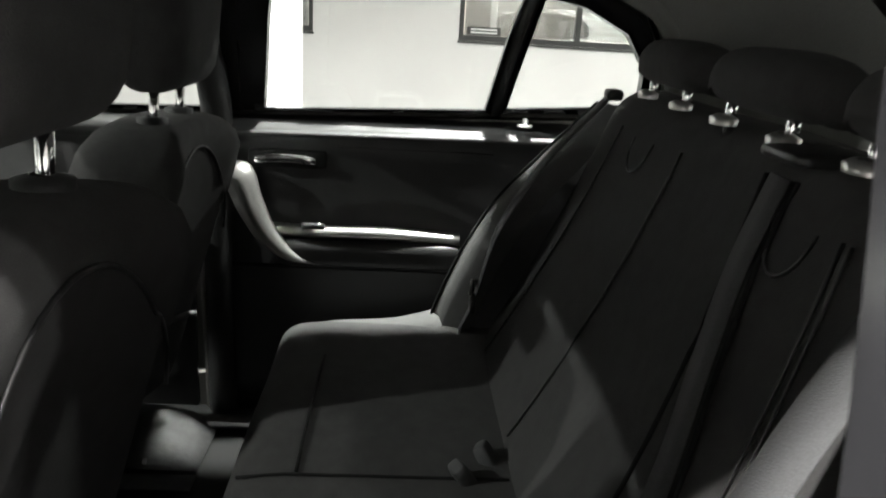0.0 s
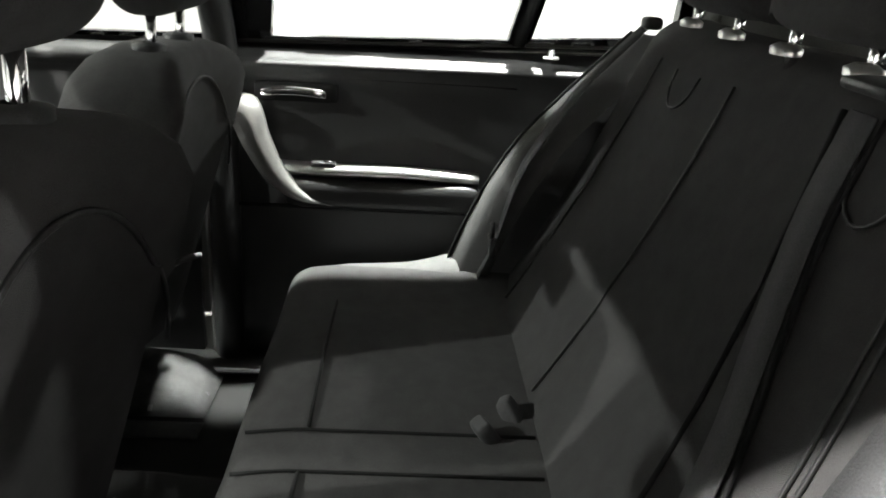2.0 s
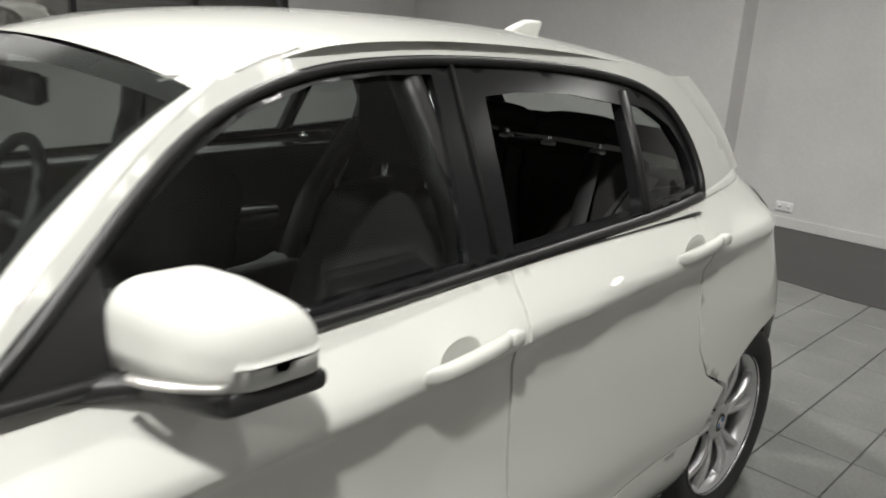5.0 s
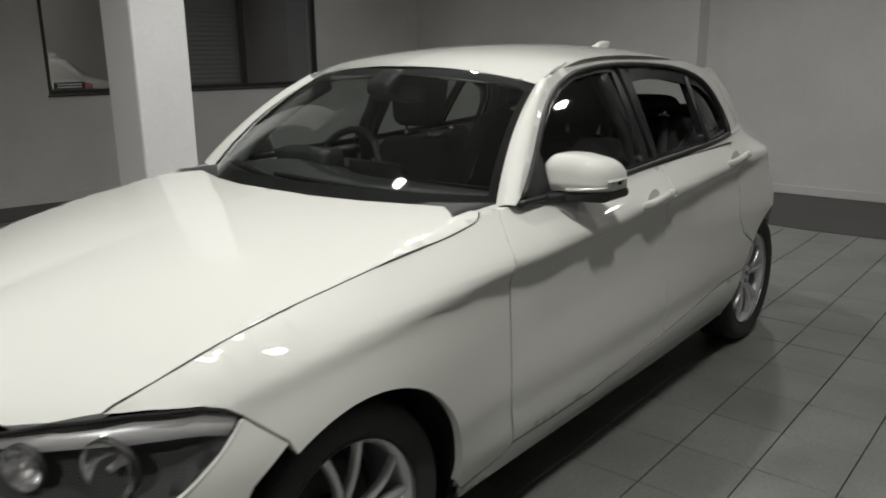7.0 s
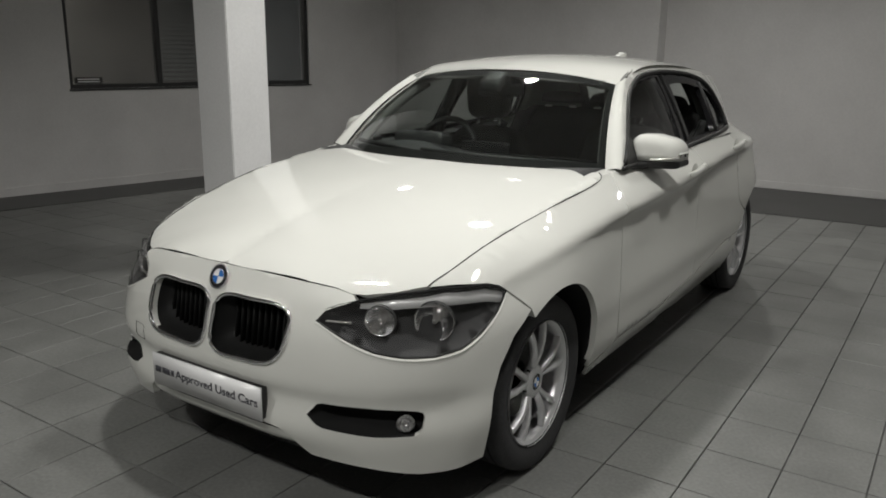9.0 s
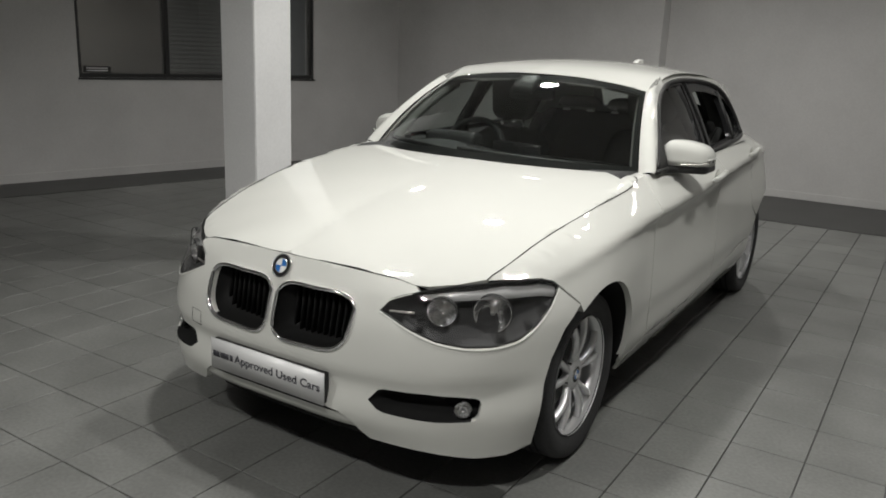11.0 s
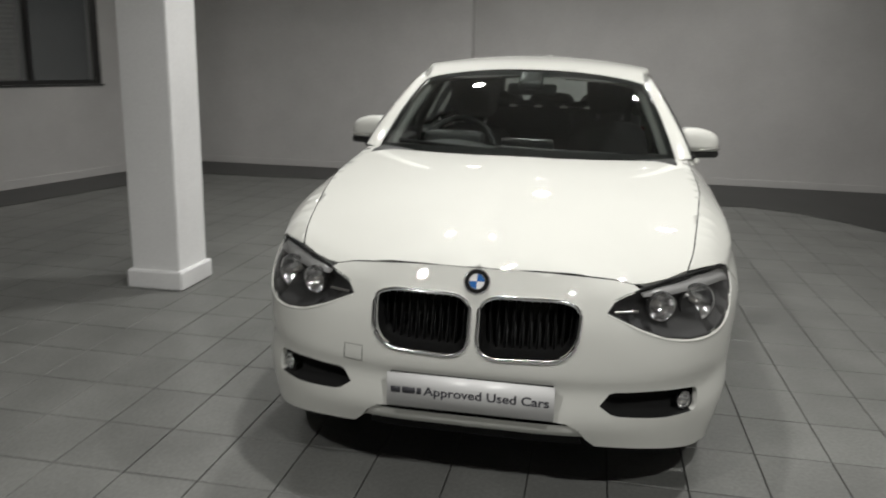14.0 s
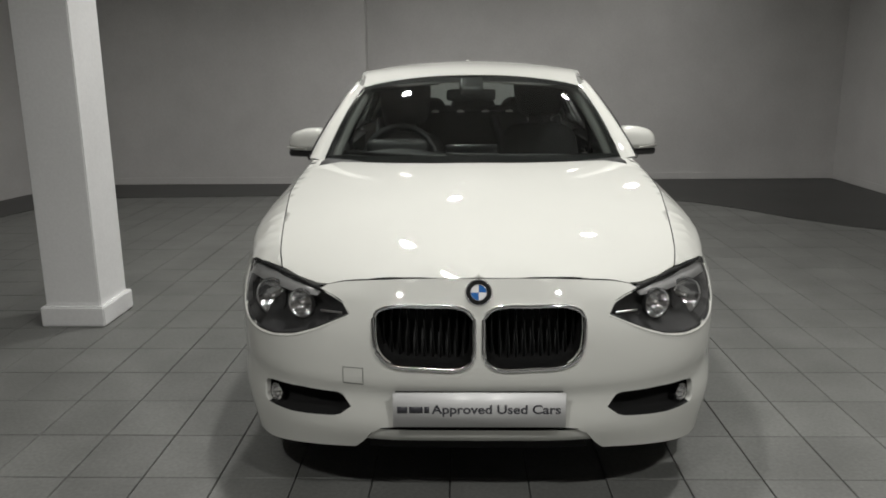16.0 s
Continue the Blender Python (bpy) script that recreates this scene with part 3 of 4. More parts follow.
# shoulder between the rear quarter and the cabin's side
top_edge = [p for p in lines[-1] if 2.44 < p[1] < 2.98]
ledge = [np.array(upper(p[1], p[2] + .012)) for p in top_edge]
both("rear_shoulder", grid([top_edge, [(a + b) / 2 + np.array((.002, 0, .005)) for a, b in zip(top_edge, ledge)], ledge]), PAINT, car)

# swage line strips: black belt mouldings under the side windows
DLO = [(.745, 1.003), (.80, 1.045), (.87, 1.105), (.96, 1.18), (1.06, 1.25), (1.16, 1.297), (1.30, 1.335), (1.46, 1.352), (1.68, 1.357), (1.95, 1.348), (2.14, 1.33), (2.30, 1.298), (2.41, 1.245), (2.462, 1.165), (2.47, 1.075), (2.452, 1.042), (2.43, 1.034), (2.0, 1.016), (1.62, 1.002), (1.22, .989), (.90, .99)]
frame_out = [(.70, .985), (.78, 1.065), (.90, 1.165), (1.03, 1.262), (1.14, 1.325), (1.30, 1.372), (1.50, 1.392), (1.75, 1.394), (2.0, 1.384), (2.3, 1.356), (2.50, 1.325), (2.62, 1.25), (2.74, 1.16), (2.86, 1.045), (2.6, 1.034), (2.46, 1.024), (2.0, 1.004), (1.62, .99), (1.22, .979), (.90, .98)]
both("side_frame", upper_panel(frame_out, [DLO], .028), PAINT, car)

# side windows: dark frames with the panes inside them
def window_front():
    return [(.80, 1.02), (.87, 1.085), (.97, 1.165), (1.07, 1.232), (1.17, 1.28), (1.30, 1.316), (1.46, 1.331), (1.575, 1.332), (1.555, 1.20), (1.53, 1.016), (1.20, 1.006), (.95, 1.006)]


def window_rear():
    return [(1.655, 1.019), (1.68, 1.20), (1.70, 1.292), (1.80, 1.298), (1.98, 1.292), (2.17, 1.265), (2.15, 1.19), (2.12, 1.037)]


def window_quarter():
    return [(2.165, 1.042), (2.195, 1.19), (2.212, 1.268), (2.29, 1.252), (2.38, 1.208), (2.428, 1.142), (2.435, 1.062)]


dlo = np.array(DLO)
for side in (1, -1):
    turn = (lambda g: g) if side > 0 else mirrored
    part("window_frame", turn(upper_panel(DLO, [window_front(), window_rear(), window_quarter()], .028, .03, -.004)), TRIM, car, "gloss black window surround and pillars")
    for name, poly, open_side in (("front_side_window", window_front(), False), ("rear_side_window", window_rear(), side > 0), ("quarter_window", window_quarter(), False)):
        if open_side:
            continue
        v, f = fill(poly, (), .05)
        part(name, turn(([tuple(upper(*p) + np.array([-.018, 0, 0])) for p in v], f)), TINT, car)
    a = np.array([upper(y, z) + np.array((.004, 0, .0)) for y, z in spline([(.72, .988), (1.22, .991), (1.62, 1.004), (2.0, 1.018), (2.445, 1.037)], 50)])
    part("belt_moulding", turn(tube(a, .011, 8)), BLACK, car)
    b = np.array([upper(y, z) + np.array((.003, 0, 0)) for y, z in dlo[:16]])
    part("window_moulding", turn(tube(spline(b, 60), .010, 8)), BLACK, car)
    # divider bars and B-pillar gap
    seam = np.array([upper(y, z) + np.array((.002, 0, 0)) for y, z in ((1.60, 1.025), (1.612, 1.18), (1.63, 1.35))])
    part("pillar_seam", turn(tube(seam, .0045, 6)), GAP, car)
    bar = np.array([upper(y, z) + np.array((-.01, 0, 0)) for y, z in ((2.142, 1.03), (2.17, 1.18), (2.193, 1.29))])
    part("window_divider", turn(tube(bar, .016, 8)), BLACK, car)

# windscreen, its pillars, roof and tail window
base = spline([(0, .452, .985), (.35, .515, .98), (.56, .61, .975), (.70, .70, .972)], 24)
head = spline([(0, 1.03, 1.362), (.30, 1.05, 1.35), (.47, 1.09, 1.328), (.552, 1.128, 1.305)], 24)
screen = [base * (1 - s) + head * s + np.array([0, -.10, .10]) * s * (1 - s) for s in np.linspace(0, 1, 14)]
v, f = whole(grid(screen))
part("windscreen", (v, f), GLASS, car)
# black border printed on the glass
for name, rows in (("screen_border", [s + np.array([0, .006, -.004]) for s in screen[12:]]), ("screen_border", [s + np.array([0, .006, -.004]) for s in screen[:2]])):
    part(name, whole(grid(rows)), GAP, car)
left = np.array([s[-1] for s in screen])
inner = np.array([s[-2] for s in screen]) + np.array([0, .005, -.003])
both("screen_border", grid([inner, left + np.array([0, .005, -.003])]), GAP, car)
side_edge = np.array([upper(y, z) for y, z in spline(frame_out[:5], 14)])
ridge = (left + side_edge) / 2 + np.array([.010, -.012, .010])
post = [left + np.array([.002, -.004, .002]), left * .72 + side_edge * .28 + np.array([.006, -.012, .008]), ridge, left * .2 + side_edge * .8 + np.array([.008, -.004, .006]), side_edge]
both("windscreen_pillar", (grid(post)[0], [tuple(reversed(q)) for q in grid(post)[1]]), PAINT, car)
roof_mid = spline([(0, 1.025, 1.364), (0, 1.25, 1.408), (0, 1.55, 1.436), (0, 2.0, 1.436), (0, 2.4, 1.41), (0, 2.78, 1.36)], 44)
roof_edge = spline([(.552, 1.125, 1.308), (.572, 1.30, 1.372), (.565, 1.55, 1.394), (.565, 2.0, 1.384), (.552, 2.4, 1.345), (.505, 2.75, 1.296)], 44)
roof_edge = roof_edge + np.array([.007, 0, -.004])
rows = []
for s in np.linspace(0, 1, 18):
    p = roof_edge * (1 - s) + roof_mid * s
    p[:, 2] = roof_edge[:, 2] + (roof_mid[:, 2] - roof_edge[:, 2]) * (1 - (1 - s) ** 2.3)
    rows.append(p)
v, f = whole(grid(rows))
part("roof", (v, f), PAINT, car)
lining = [np.array(r) * np.array([.985, 1, 1]) + np.array([0, 0, -.035]) for r in rows]
v, f = whole(grid(lining))
part("headliner", (v, [tuple(reversed(q)) for q in f]), HEADLINER, car, "grey cloth headliner")
fin = rbox((-.02, 2.44, 1.385), (.02, 2.60, 1.455), .016, 6, lambda p: np.array([p[0] * (1.3 - 6 * max(p[2] - 1.40, 0)), p[1] + .6 * max(p[2] - 1.40, 0), p[2] - .35 * max(2.52 - p[1], 0) * (p[2] > 1.40)]))
part("roof_fin", fin, PAINT, car, "white shark-fin aerial")

tail_top = spline([(0, 2.76, 1.345), (.3, 2.75, 1.335), (.50, 2.73, 1.30)], 12)
tail_low = spline([(0, 3.12, 1.052), (.32, 3.06, 1.05), (.56, 2.93, 1.046)], 12)
hatch = [tail_top * (1 - s) + tail_low * s + np.array([0, .06, .05]) * s * (1 - s) for s in np.linspace(0, 1, 12)]
v, f = whole(grid([[r[i] for i in range(10)] for r in hatch[1:11]]))
part("tail_window", (v, f), GLASS, car)
both("hatch_frame", grid([[r[i] for i in (9, 10, 11)] for r in hatch]), PAINT, car)
part("hatch_frame", whole(grid([hatch[0], hatch[1]])), PAINT, car)
part("hatch_frame", whole(grid([hatch[10], hatch[11]])), PAINT, car)
frame_in = [[r[i] + np.array([0, -.03, -.025]) for i in (7, 8, 9, 10, 11)] for r in hatch]
both("hatch_trim", grid(frame_in), BLACK, car)
for picked in ((9, 10, 11), (0, 1)):
    part("hatch_trim", whole(grid([[p + np.array([0, -.03, -.025 + .04 * (i == 9)]) for p in hatch[i]] for i in picked])), BLACK, car)
c_outer = [upper(y, z) for y, z in ((2.50, 1.325), (2.62, 1.25), (2.74, 1.16), (2.86, 1.045))]
c_back = [hatch[i][-1] for i in (0, 4, 7, 11)]
both("rear_pillar", grid([spline(c_outer, 10), (spline(c_outer, 10) + spline(c_back, 10)) / 2 + np.array([.02, .01, .012]), spline(c_back, 10)]), PAINT, car)
inner_c = [upper(y, z) * np.array([.90, 1, 1]) for y, z in ((2.12, 1.345), (2.40, 1.28), (2.49, 1.17), (2.49, 1.05))]
inner_b = [hatch[i][8] + np.array([0, -.045, -.035]) for i in (0, 4, 7, 11)]
both("inner_rear_pillar", grid([spline(inner_c, 10), (spline(inner_c, 10) + spline(inner_b, 10)) / 2, spline(inner_b, 10)]), HEADLINER, car, "grey rear pillar lining")

# cowl, wipers
cowl = [base + np.array([0, -.07, -.012]), base + np.array([0, -.02, -.014]), base + np.array([0, .03, .0])]
part("cowl", whole(grid(cowl)), BLACK, car, "black plastic cowl under the windscreen")
for x0, x1, k in ((-.12, .52, 1), (-.60, .10, 0)):
    pivot = np.array((x1, .50 + .25 * (x1 / .7) ** 2, .985))
    tip = np.array((x0, .55 + .2 * (x0 / .7) ** 2, 1.005))
    arm = new("wiper")
    arm.parent = car
    tagged(arm, "black windscreen wiper")
    part("arm", tube(spline([pivot + (0, -.02, 0), (pivot * .6 + tip * .4) + (0, -.015, .012), tip + (.06, 0, .008)], 12), .007, 6), BLACK, arm)
    along = [pivot * (1 - s) + tip * s + np.array((0, -.005 - .035 * math.sin(math.pi * s) * .6, .012)) for s in np.linspace(.12, 1, 16)]
    part("blade", tube(along, .006, 6, flat=1.8), BLACK, arm)

# door handles
for y, z, d in ((1.425, .906, doors), (2.215, .957, rear_doors)):
    for k, side in enumerate((1, -1)):
        turn = (lambda g: g) if side > 0 else mirrored
        x = on_side(y, z).x
        cup = lathe([(.052, .0015), (.045, .0005), (.03, -.001), (0, -.0015)], 28, Matrix.Translation((x + .003, y - .02, z + .006)) @ Matrix.Diagonal((1, .9, .62, 1)))
        part("handle_cup", turn(cup), PAINT, d[k])
        grip = rbox((x + .004, y - .105, z - .013), (x + .034, y + .105, z + .015), .014, 7, lambda p, x=x, y=y: np.array([x + .004 + (p[0] - x - .004) * (1 - .75 * (abs(p[1] - y) / .105) ** 4), p[1], p[2] + .10 * (p[1] - y) * .9]))
        part("door_handle", turn(grip), PAINT, d[k])
        part("handle_cap", turn(rbox((x + .004, y + .085, z - .002), (x + .03, y + .12, z + .026), .01, 4)), PAINT, d[k])

# door mirrors
for side in (1, -1):
    turn = (lambda g: ([(p[0] - .03, p[1], p[2]) for p in g[0]], g[1])) if side > 0 else (lambda g: mirrored(([(p[0] - .03, p[1], p[2]) for p in g[0]], g[1])))
    mirror = new("door_mirror")
    mirror.parent = car
    tagged(mirror, "white door mirror with a clear side repeater")

    def shell(p):
        s = (p[0] - .76) / .20
        w = (p[2] - 1.05) / .075
        p = np.array([p[0], p[1], max(p[2], 1.004)])
        return np.array([p[0], p[1] + .05 * s * s + .02 * s, p[2] - (.062 * max(s - .42, 0) ** 1.2 + .05 * max(.12 - s, 0)) * (w > 0)])
    part("mirror_shell", turn(rbox((.752, .885, .95), (.956, 1.04, 1.112), .048, 12, shell)), PAINT, mirror)
    part("mirror_base", turn(rbox((.745, .888, .970), (.953, 1.036, 1.006), .016, 9, lambda p: np.array([p[0], p[1] + .05 * ((p[0] - .76) / .2) ** 2 + .02 * (p[0] - .76) / .2, p[2]]))), BLACK, mirror, "black mirror base")
    rep = [np.array((.85 + .103 * s, .884 + .022 * s + .048 * s * s, 1.012 + .004 * s)) for s in np.linspace(0, 1, 14)]
    part("side_repeater", turn(tube(rep, .0075, 8, flat=.7)), SATIN, mirror, "clear side repeater")
    foot = [np.array((.735, .74, .982)), np.array((.765, .83, .982)), np.array((.82, .93, .985))]
    part("mirror_foot", turn(tube(spline(foot, 10), [.034] * 4 + [.032] * 3 + [.030] * 3, 10, flat=.6)), BLACK, mirror)
    v, f = fill([(.695, .985), (.745, 1.015), (.80, 1.062), (.90, 1.14), (.90, .995), (.80, .985)], (), .03)
    part("mirror_triangle", turn(([tuple(upper(*p) + np.array((.034, 0, 0))) for p in v], f)), BLACK, mirror)
    part("mirror_glass", turn(grid([[(.765 + .18 * s, 1.0405 + .05 * (.025 + .9 * s) ** 2 + .02 * (.025 + .9 * s), z - .012 * s * (z > 1.05)) for s in np.linspace(0.25, .72, 8)] for z in (1.025, 1.07)])), CHROME, mirror)


def roundel(parent, m, r):
    """A round badge in four plain quarters."""
    part("badge_ring", lathe([(r, 0), (r * .99, .0035), (r * .92, .0045), (r * .9, .003)], 32, m), CHROME, parent)
    part("badge_band", lathe([(r * .9, .003), (r * .6, .004)], 32, m), GAP, parent)
    part("badge_inner_ring", lathe([(r * .62, .004), (r * .6, .0055), (r * .57, .0045)], 32, m), CHROME, parent)
    for k in range(4):
        fan = [(0.0042, 0, 0)] + [(.0042, r * .58 * math.cos(a), r * .58 * math.sin(a)) for a in np.linspace(k * math.pi / 2, (k + 1) * math.pi / 2, 8)]
        part("badge_quarter", moved((fan, [(0, i, i + 1) for i in range(1, 8)]), m), (BLUE, WHITE)[k % 2], parent)


badge = new("bonnet_badge")
badge.parent = car
tagged(badge, "round blue and white badge")
roundel(badge, Matrix.Translation((0, -.716, .737)) @ Matrix.Rotation(radians(-90), 4, "Z") @ Matrix.Rotation(radians(-24), 4, "Y"), .041)

# number plate with its lettering; the brand word is a plain bar
plate = new("number_plate")
plate.parent = car
tagged(plate, "white dealer plate with dark grey lettering")
part("plate_board", block((-.26, -.803, .339), (.26, -.797, .45), .0015), PLATE, plate)
part("plate_back", rbox((-.255, -.797, .343), (.255, -.77, .446), .004, 3), BLACK, plate)
for x0, x1 in ((-.247, -.216), (-.211, -.170), (-.165, -.150)):
    part("lettering", block((x0, -.8038, .385), (x1, -.8033, .406)), INK, plate)
text = bpy.data.curves.new("words", "FONT")
text.body, text.size, text.extrude, text.offset = "Approved Used Cars", .0395, .0003, .0008
carrier = bpy.data.objects.new("words", text)
scene.collection.objects.link(carrier)
words = bpy.data.meshes.new_from_object(carrier.evaluated_get(bpy.context.evaluated_depsgraph_get()))
bpy.data.objects.remove(carrier)
words.materials.clear()
words.materials.append(INK)
xs = [v.co.x for v in words.vertices]
fit_width = .388 / (max(xs) - min(xs))
words.transform(Matrix.Translation((-.142, -.8036, .384)) @ Matrix.Rotation(radians(90), 4, "X") @ Matrix.Diagonal((fit_width, 1, 1, 1)))
ob = new("lettering", words)
ob.parent = plate
tow = [(.352, .462), (.415, .462), (.415, .512), (.352, .512)]
hook = np.array([np.array(on_nose(*nose_at(*p))) * np.array((-1, 1, 1)) + np.array((0, -.0005, 0)) for p in dense(tow, .012)])
part("tow_cover_seam", tube(hook, .0009, 4, True), GAP, bumper)

# wheels and dark arch liners
TYRE = [(.222, -.088), (.25, -.102), (.285, -.106), (.305, -.098), (.314, -.075), (.316, -.04), (.316, .04), (.314, .075), (.305, .098), (.285, .106), (.25, .102), (.222, .088)]


def wheel(x, y, side):
    hub = new("wheel")
    hub.parent = car
    tagged(hub, "silver ten-spoke alloy wheel with black tyre")
    m = Matrix.Translation((side * x, y, .316)) @ (Matrix.Identity(4) if side > 0 else Matrix.Rotation(math.pi, 4, "Z"))
    part("tyre", lathe(TYRE, 64, m), RUBBER, hub)
    for g0 in (-.05, -.017, .017, .05):
        part("tread_groove", lathe([(.3165, g0 - .004), (.3168, g0), (.3165, g0 + .004)], 64, m), GAP, hub)
    part("rim", lathe([(.224, .096), (.226, .090), (.219, .084), (.208, .075), (.203, .05), (.198, -.08), (.215, -.09)], 64, m), ALLOY, hub)
    part("brake_disc", lathe([(.06, .0), (.145, .0), (.145, -.02)], 40, m), DARK, hub)
    part("backing", lathe([(0, -.04), (.2, -.05)], 40, m), GAP, hub)
    for k in range(10):
        a = 2 * math.pi * (k // 2) / 5 + (.265 if k % 2 else -.265) + .3
        root = 2 * math.pi * (k // 2) / 5 + (.13 if k % 2 else -.13) + .3
        rows = []
        for s in np.linspace(0, 1, 7):
            r, t = .045 + .168 * s, root * (1 - s) + a * s
            c = np.array((.066 + .018 * math.sin(math.pi * s * .9) + .004 * s, r * math.cos(t), r * math.sin(t)))
            w = np.array((0, -math.sin(t), math.cos(t))) * (.0118 - .003 * math.sin(math.pi * s))
            rows.append([c - w * 1.1 - np.array((.02, 0, 0)), c - w - np.array((.004, 0, 0)), c - w * .5 + np.array((.003, 0, 0)), c + w * .5 + np.array((.003, 0, 0)), c + w - np.array((.004, 0, 0)), c + w * 1.1 - np.array((.02, 0, 0))])
        part("spoke", moved(grid(rows), m), ALLOY, hub)
    part("hub_cap", lathe([(.062, .05), (.062, .068), (.055, .074), (.04, .076), (.0, .076)], 36, m), ALLOY, hub)
    roundel(hub, m @ Matrix.Translation((.075, 0, 0)), .032)
    for k in range(5):
        t = 2 * math.pi * k / 5 + .3 + math.pi / 5
        part("wheel_bolt", moved(lathe([(.011, .055), (.011, .07), (.0, .072)], 10), m @ Matrix.Translation((0, .052 * math.cos(t), .052 * math.sin(t)))), DARK, hub)
    return hub


for side in (1, -1):
    for y in (0, 2.69):
        wheel(.700, y, side)
        cy, cz, r = (front_arch if y == 0 else rear_arch)
        rows = []
        for x in (.835 if y == 0 else .85, .80, .52):
            rows.append([(side * (x if x < .7 else min(x, on_side(*p).x - .012)), p[0], p[1]) for p in arc(cy, cz, r + .004, -20, 200, 30)])
        part("arch_liner", grid(rows), GAP, car)
        part("arch_wall", ([(side * .52, p[0], p[1]) for p in arc(cy, cz, r + .004, -20, 200, 30)], [tuple(range(30))]), GAP, car)
part("underbody", block((-.52, -.60, .20), (.52, 3.3, .27), .01), GAP, car)
both("underbody_side", block((.52, .40, .20), (.77, 2.28, .27), .01), GAP, car)
part("engine_bay", block((-.50, -.55, .27), (.50, .35, .70), .01), GAP, car)

# cabin: floor, seats, door linings, dashboard
part("cabin_floor", block((-.70, .40, .27), (.70, 2.1, .30), .005), CARPET, car)
part("tunnel", rbox((-.12, .5, .28), (.12, 1.75, .47), .05, 5), CARPET, car)
part("firewall", block((-.72, .36, .27), (.72, .42, .93), .01), GAP, car)
part("boot_wall", block((-.62, 2.46, .28), (.62, 2.50, .98), .01), CARPET, car)
part("parcel_shelf", block((-.52, 2.44, .995), (.52, 2.90, 1.015), .006), BLACK, car)
both("rear_side_lining", block((.53, 2.40, .5), (.575, 2.80, 1.01), .01), BLACK, car)


def rear_seat():
    seat = new("rear_seat")
    seat.parent = car
    tagged(seat, "charcoal cloth rear bench, side bolsters coloured paler for window light")

    def cushion(p):
        x, y, z = p
        crown = .020 * math.cos(math.pi * min(abs(abs(x) - .33), .3) / .6)
        side = .030 * max(abs(x) - .40, 0) / .2
        front = -.05 * max(1.80 - y, 0) / .1 * .25
        return np.array([x, y, z + (crown - .03 + side + front if z > .5 else 0)])
    part("seat_base", rbox((-.61, 1.712, .33), (.61, 2.24, .605), .05, 16, cushion), CLOTH, seat)
    for x in (-.045, .045):
        pts = [np.array((x, y, .578 + .02 * math.cos(math.pi * min(abs(abs(x) - .33), .3) / .6) - .0125 * max(1.80 - y, 0) / .1)) for y in np.linspace(1.735, 2.13, 12)]
        part("seam", tube(pts, .0032, 5), GAP, seat)
    for y in (1.82,):
        for s in (1, -1):
            pts = [np.array((x, y, .579 + .02 * math.cos(math.pi * min(abs(abs(x) - .33), .3) / .6))) for x in np.linspace(.05, .42, 8) * s]
            part("seam", tube(pts, .003, 5), GAP, seat)

    def lean(p):
        x, y, z = p
        t = (z - .52) / .56
        wide = 1 - .10 * max(t - .5, 0)
        hollow = .022 * math.cos(math.pi * min(abs(abs(x) - .34), .3) / .6)
        return np.array([x * wide, y + .255 * t - (0 if y > 2.2 else hollow) + .02 * math.sin(math.pi * min(max(t, 0), 1)), z])
    part("backrest", rbox((-.60, 2.105, .50), (.60, 2.22, 1.112), .045, 18, lean), CLOTH, seat)

    def face(x, z, out=.004):
        p = lean(np.array((x, 2.105, z)))
        return p + np.array((0, -out, 0))
    for x in (-.46, -.135, .40, .415):
        pts = [face(x * (1 - .12 * s), .60 + .46 * s) for s in np.linspace(0, 1, 14)]
        part("seam", tube(pts, .0022, 5), BLACK, seat)
    part("backrest_split", tube([face(.145 + .24 * (1.06 - z), z, .001) for z in np.linspace(.56, 1.08, 12)], .0035, 6), GAP, seat)
    for s in (1, -1):
        rim = [face(s * (.265 + .045 * math.cos(a)), 1.055 + .05 * math.sin(a)) for a in np.linspace(math.pi, 2 * math.pi, 12)]
        part("anchor_flap", tube(rim, .002, 5), BLACK, seat)
    # side bolsters, the light falling on them put into a paler cloth
    for s in (1, -1):
        rows = []
        for y, z, w in ((2.012, .575, .05), (2.055, .70, .055), (2.13, .85, .06), (2.24, .98, .055), (2.335, 1.075, .03)):
            a = np.array((s * .625, y + .03, z))
            rows.append([a + np.array((0, .03, -.01)), a + np.array((-s * .008, -.012, 0)), a + np.array((-s * w * .55, -.03, .003)), a + np.array((-s * w * 1.15, -.005, 0)), a + np.array((-s * w * 1.5, .05, 0))])
        rows = np.array([spline([r[i] for r in rows], 16) for i in range(5)])
        geo = grid(rows) if s < 0 else (grid(rows)[0], [tuple(reversed(f)) for f in grid(rows)[1]])
        part("side_bolster", geo, LIGHTENED_CLOTH, seat, "cloth side bolster coloured paler for window light")
        part("seam", tube(rows[2] + np.array((0, -.002, 0)), .003, 5), GAP, seat)
        pad = [(s * .60, 1.75, .56), (s * .585, 1.86, .572), (s * .585, 1.96, .582), (s * .60, 2.04, .598)]
        part("cushion_bolster", tube(spline(pad, 16), [.012, .03, .04, .045] + [.048] * 12, 12, flat=.55), LIGHTENED_CLOTH, seat, "cloth cushion edge coloured paler for window light")
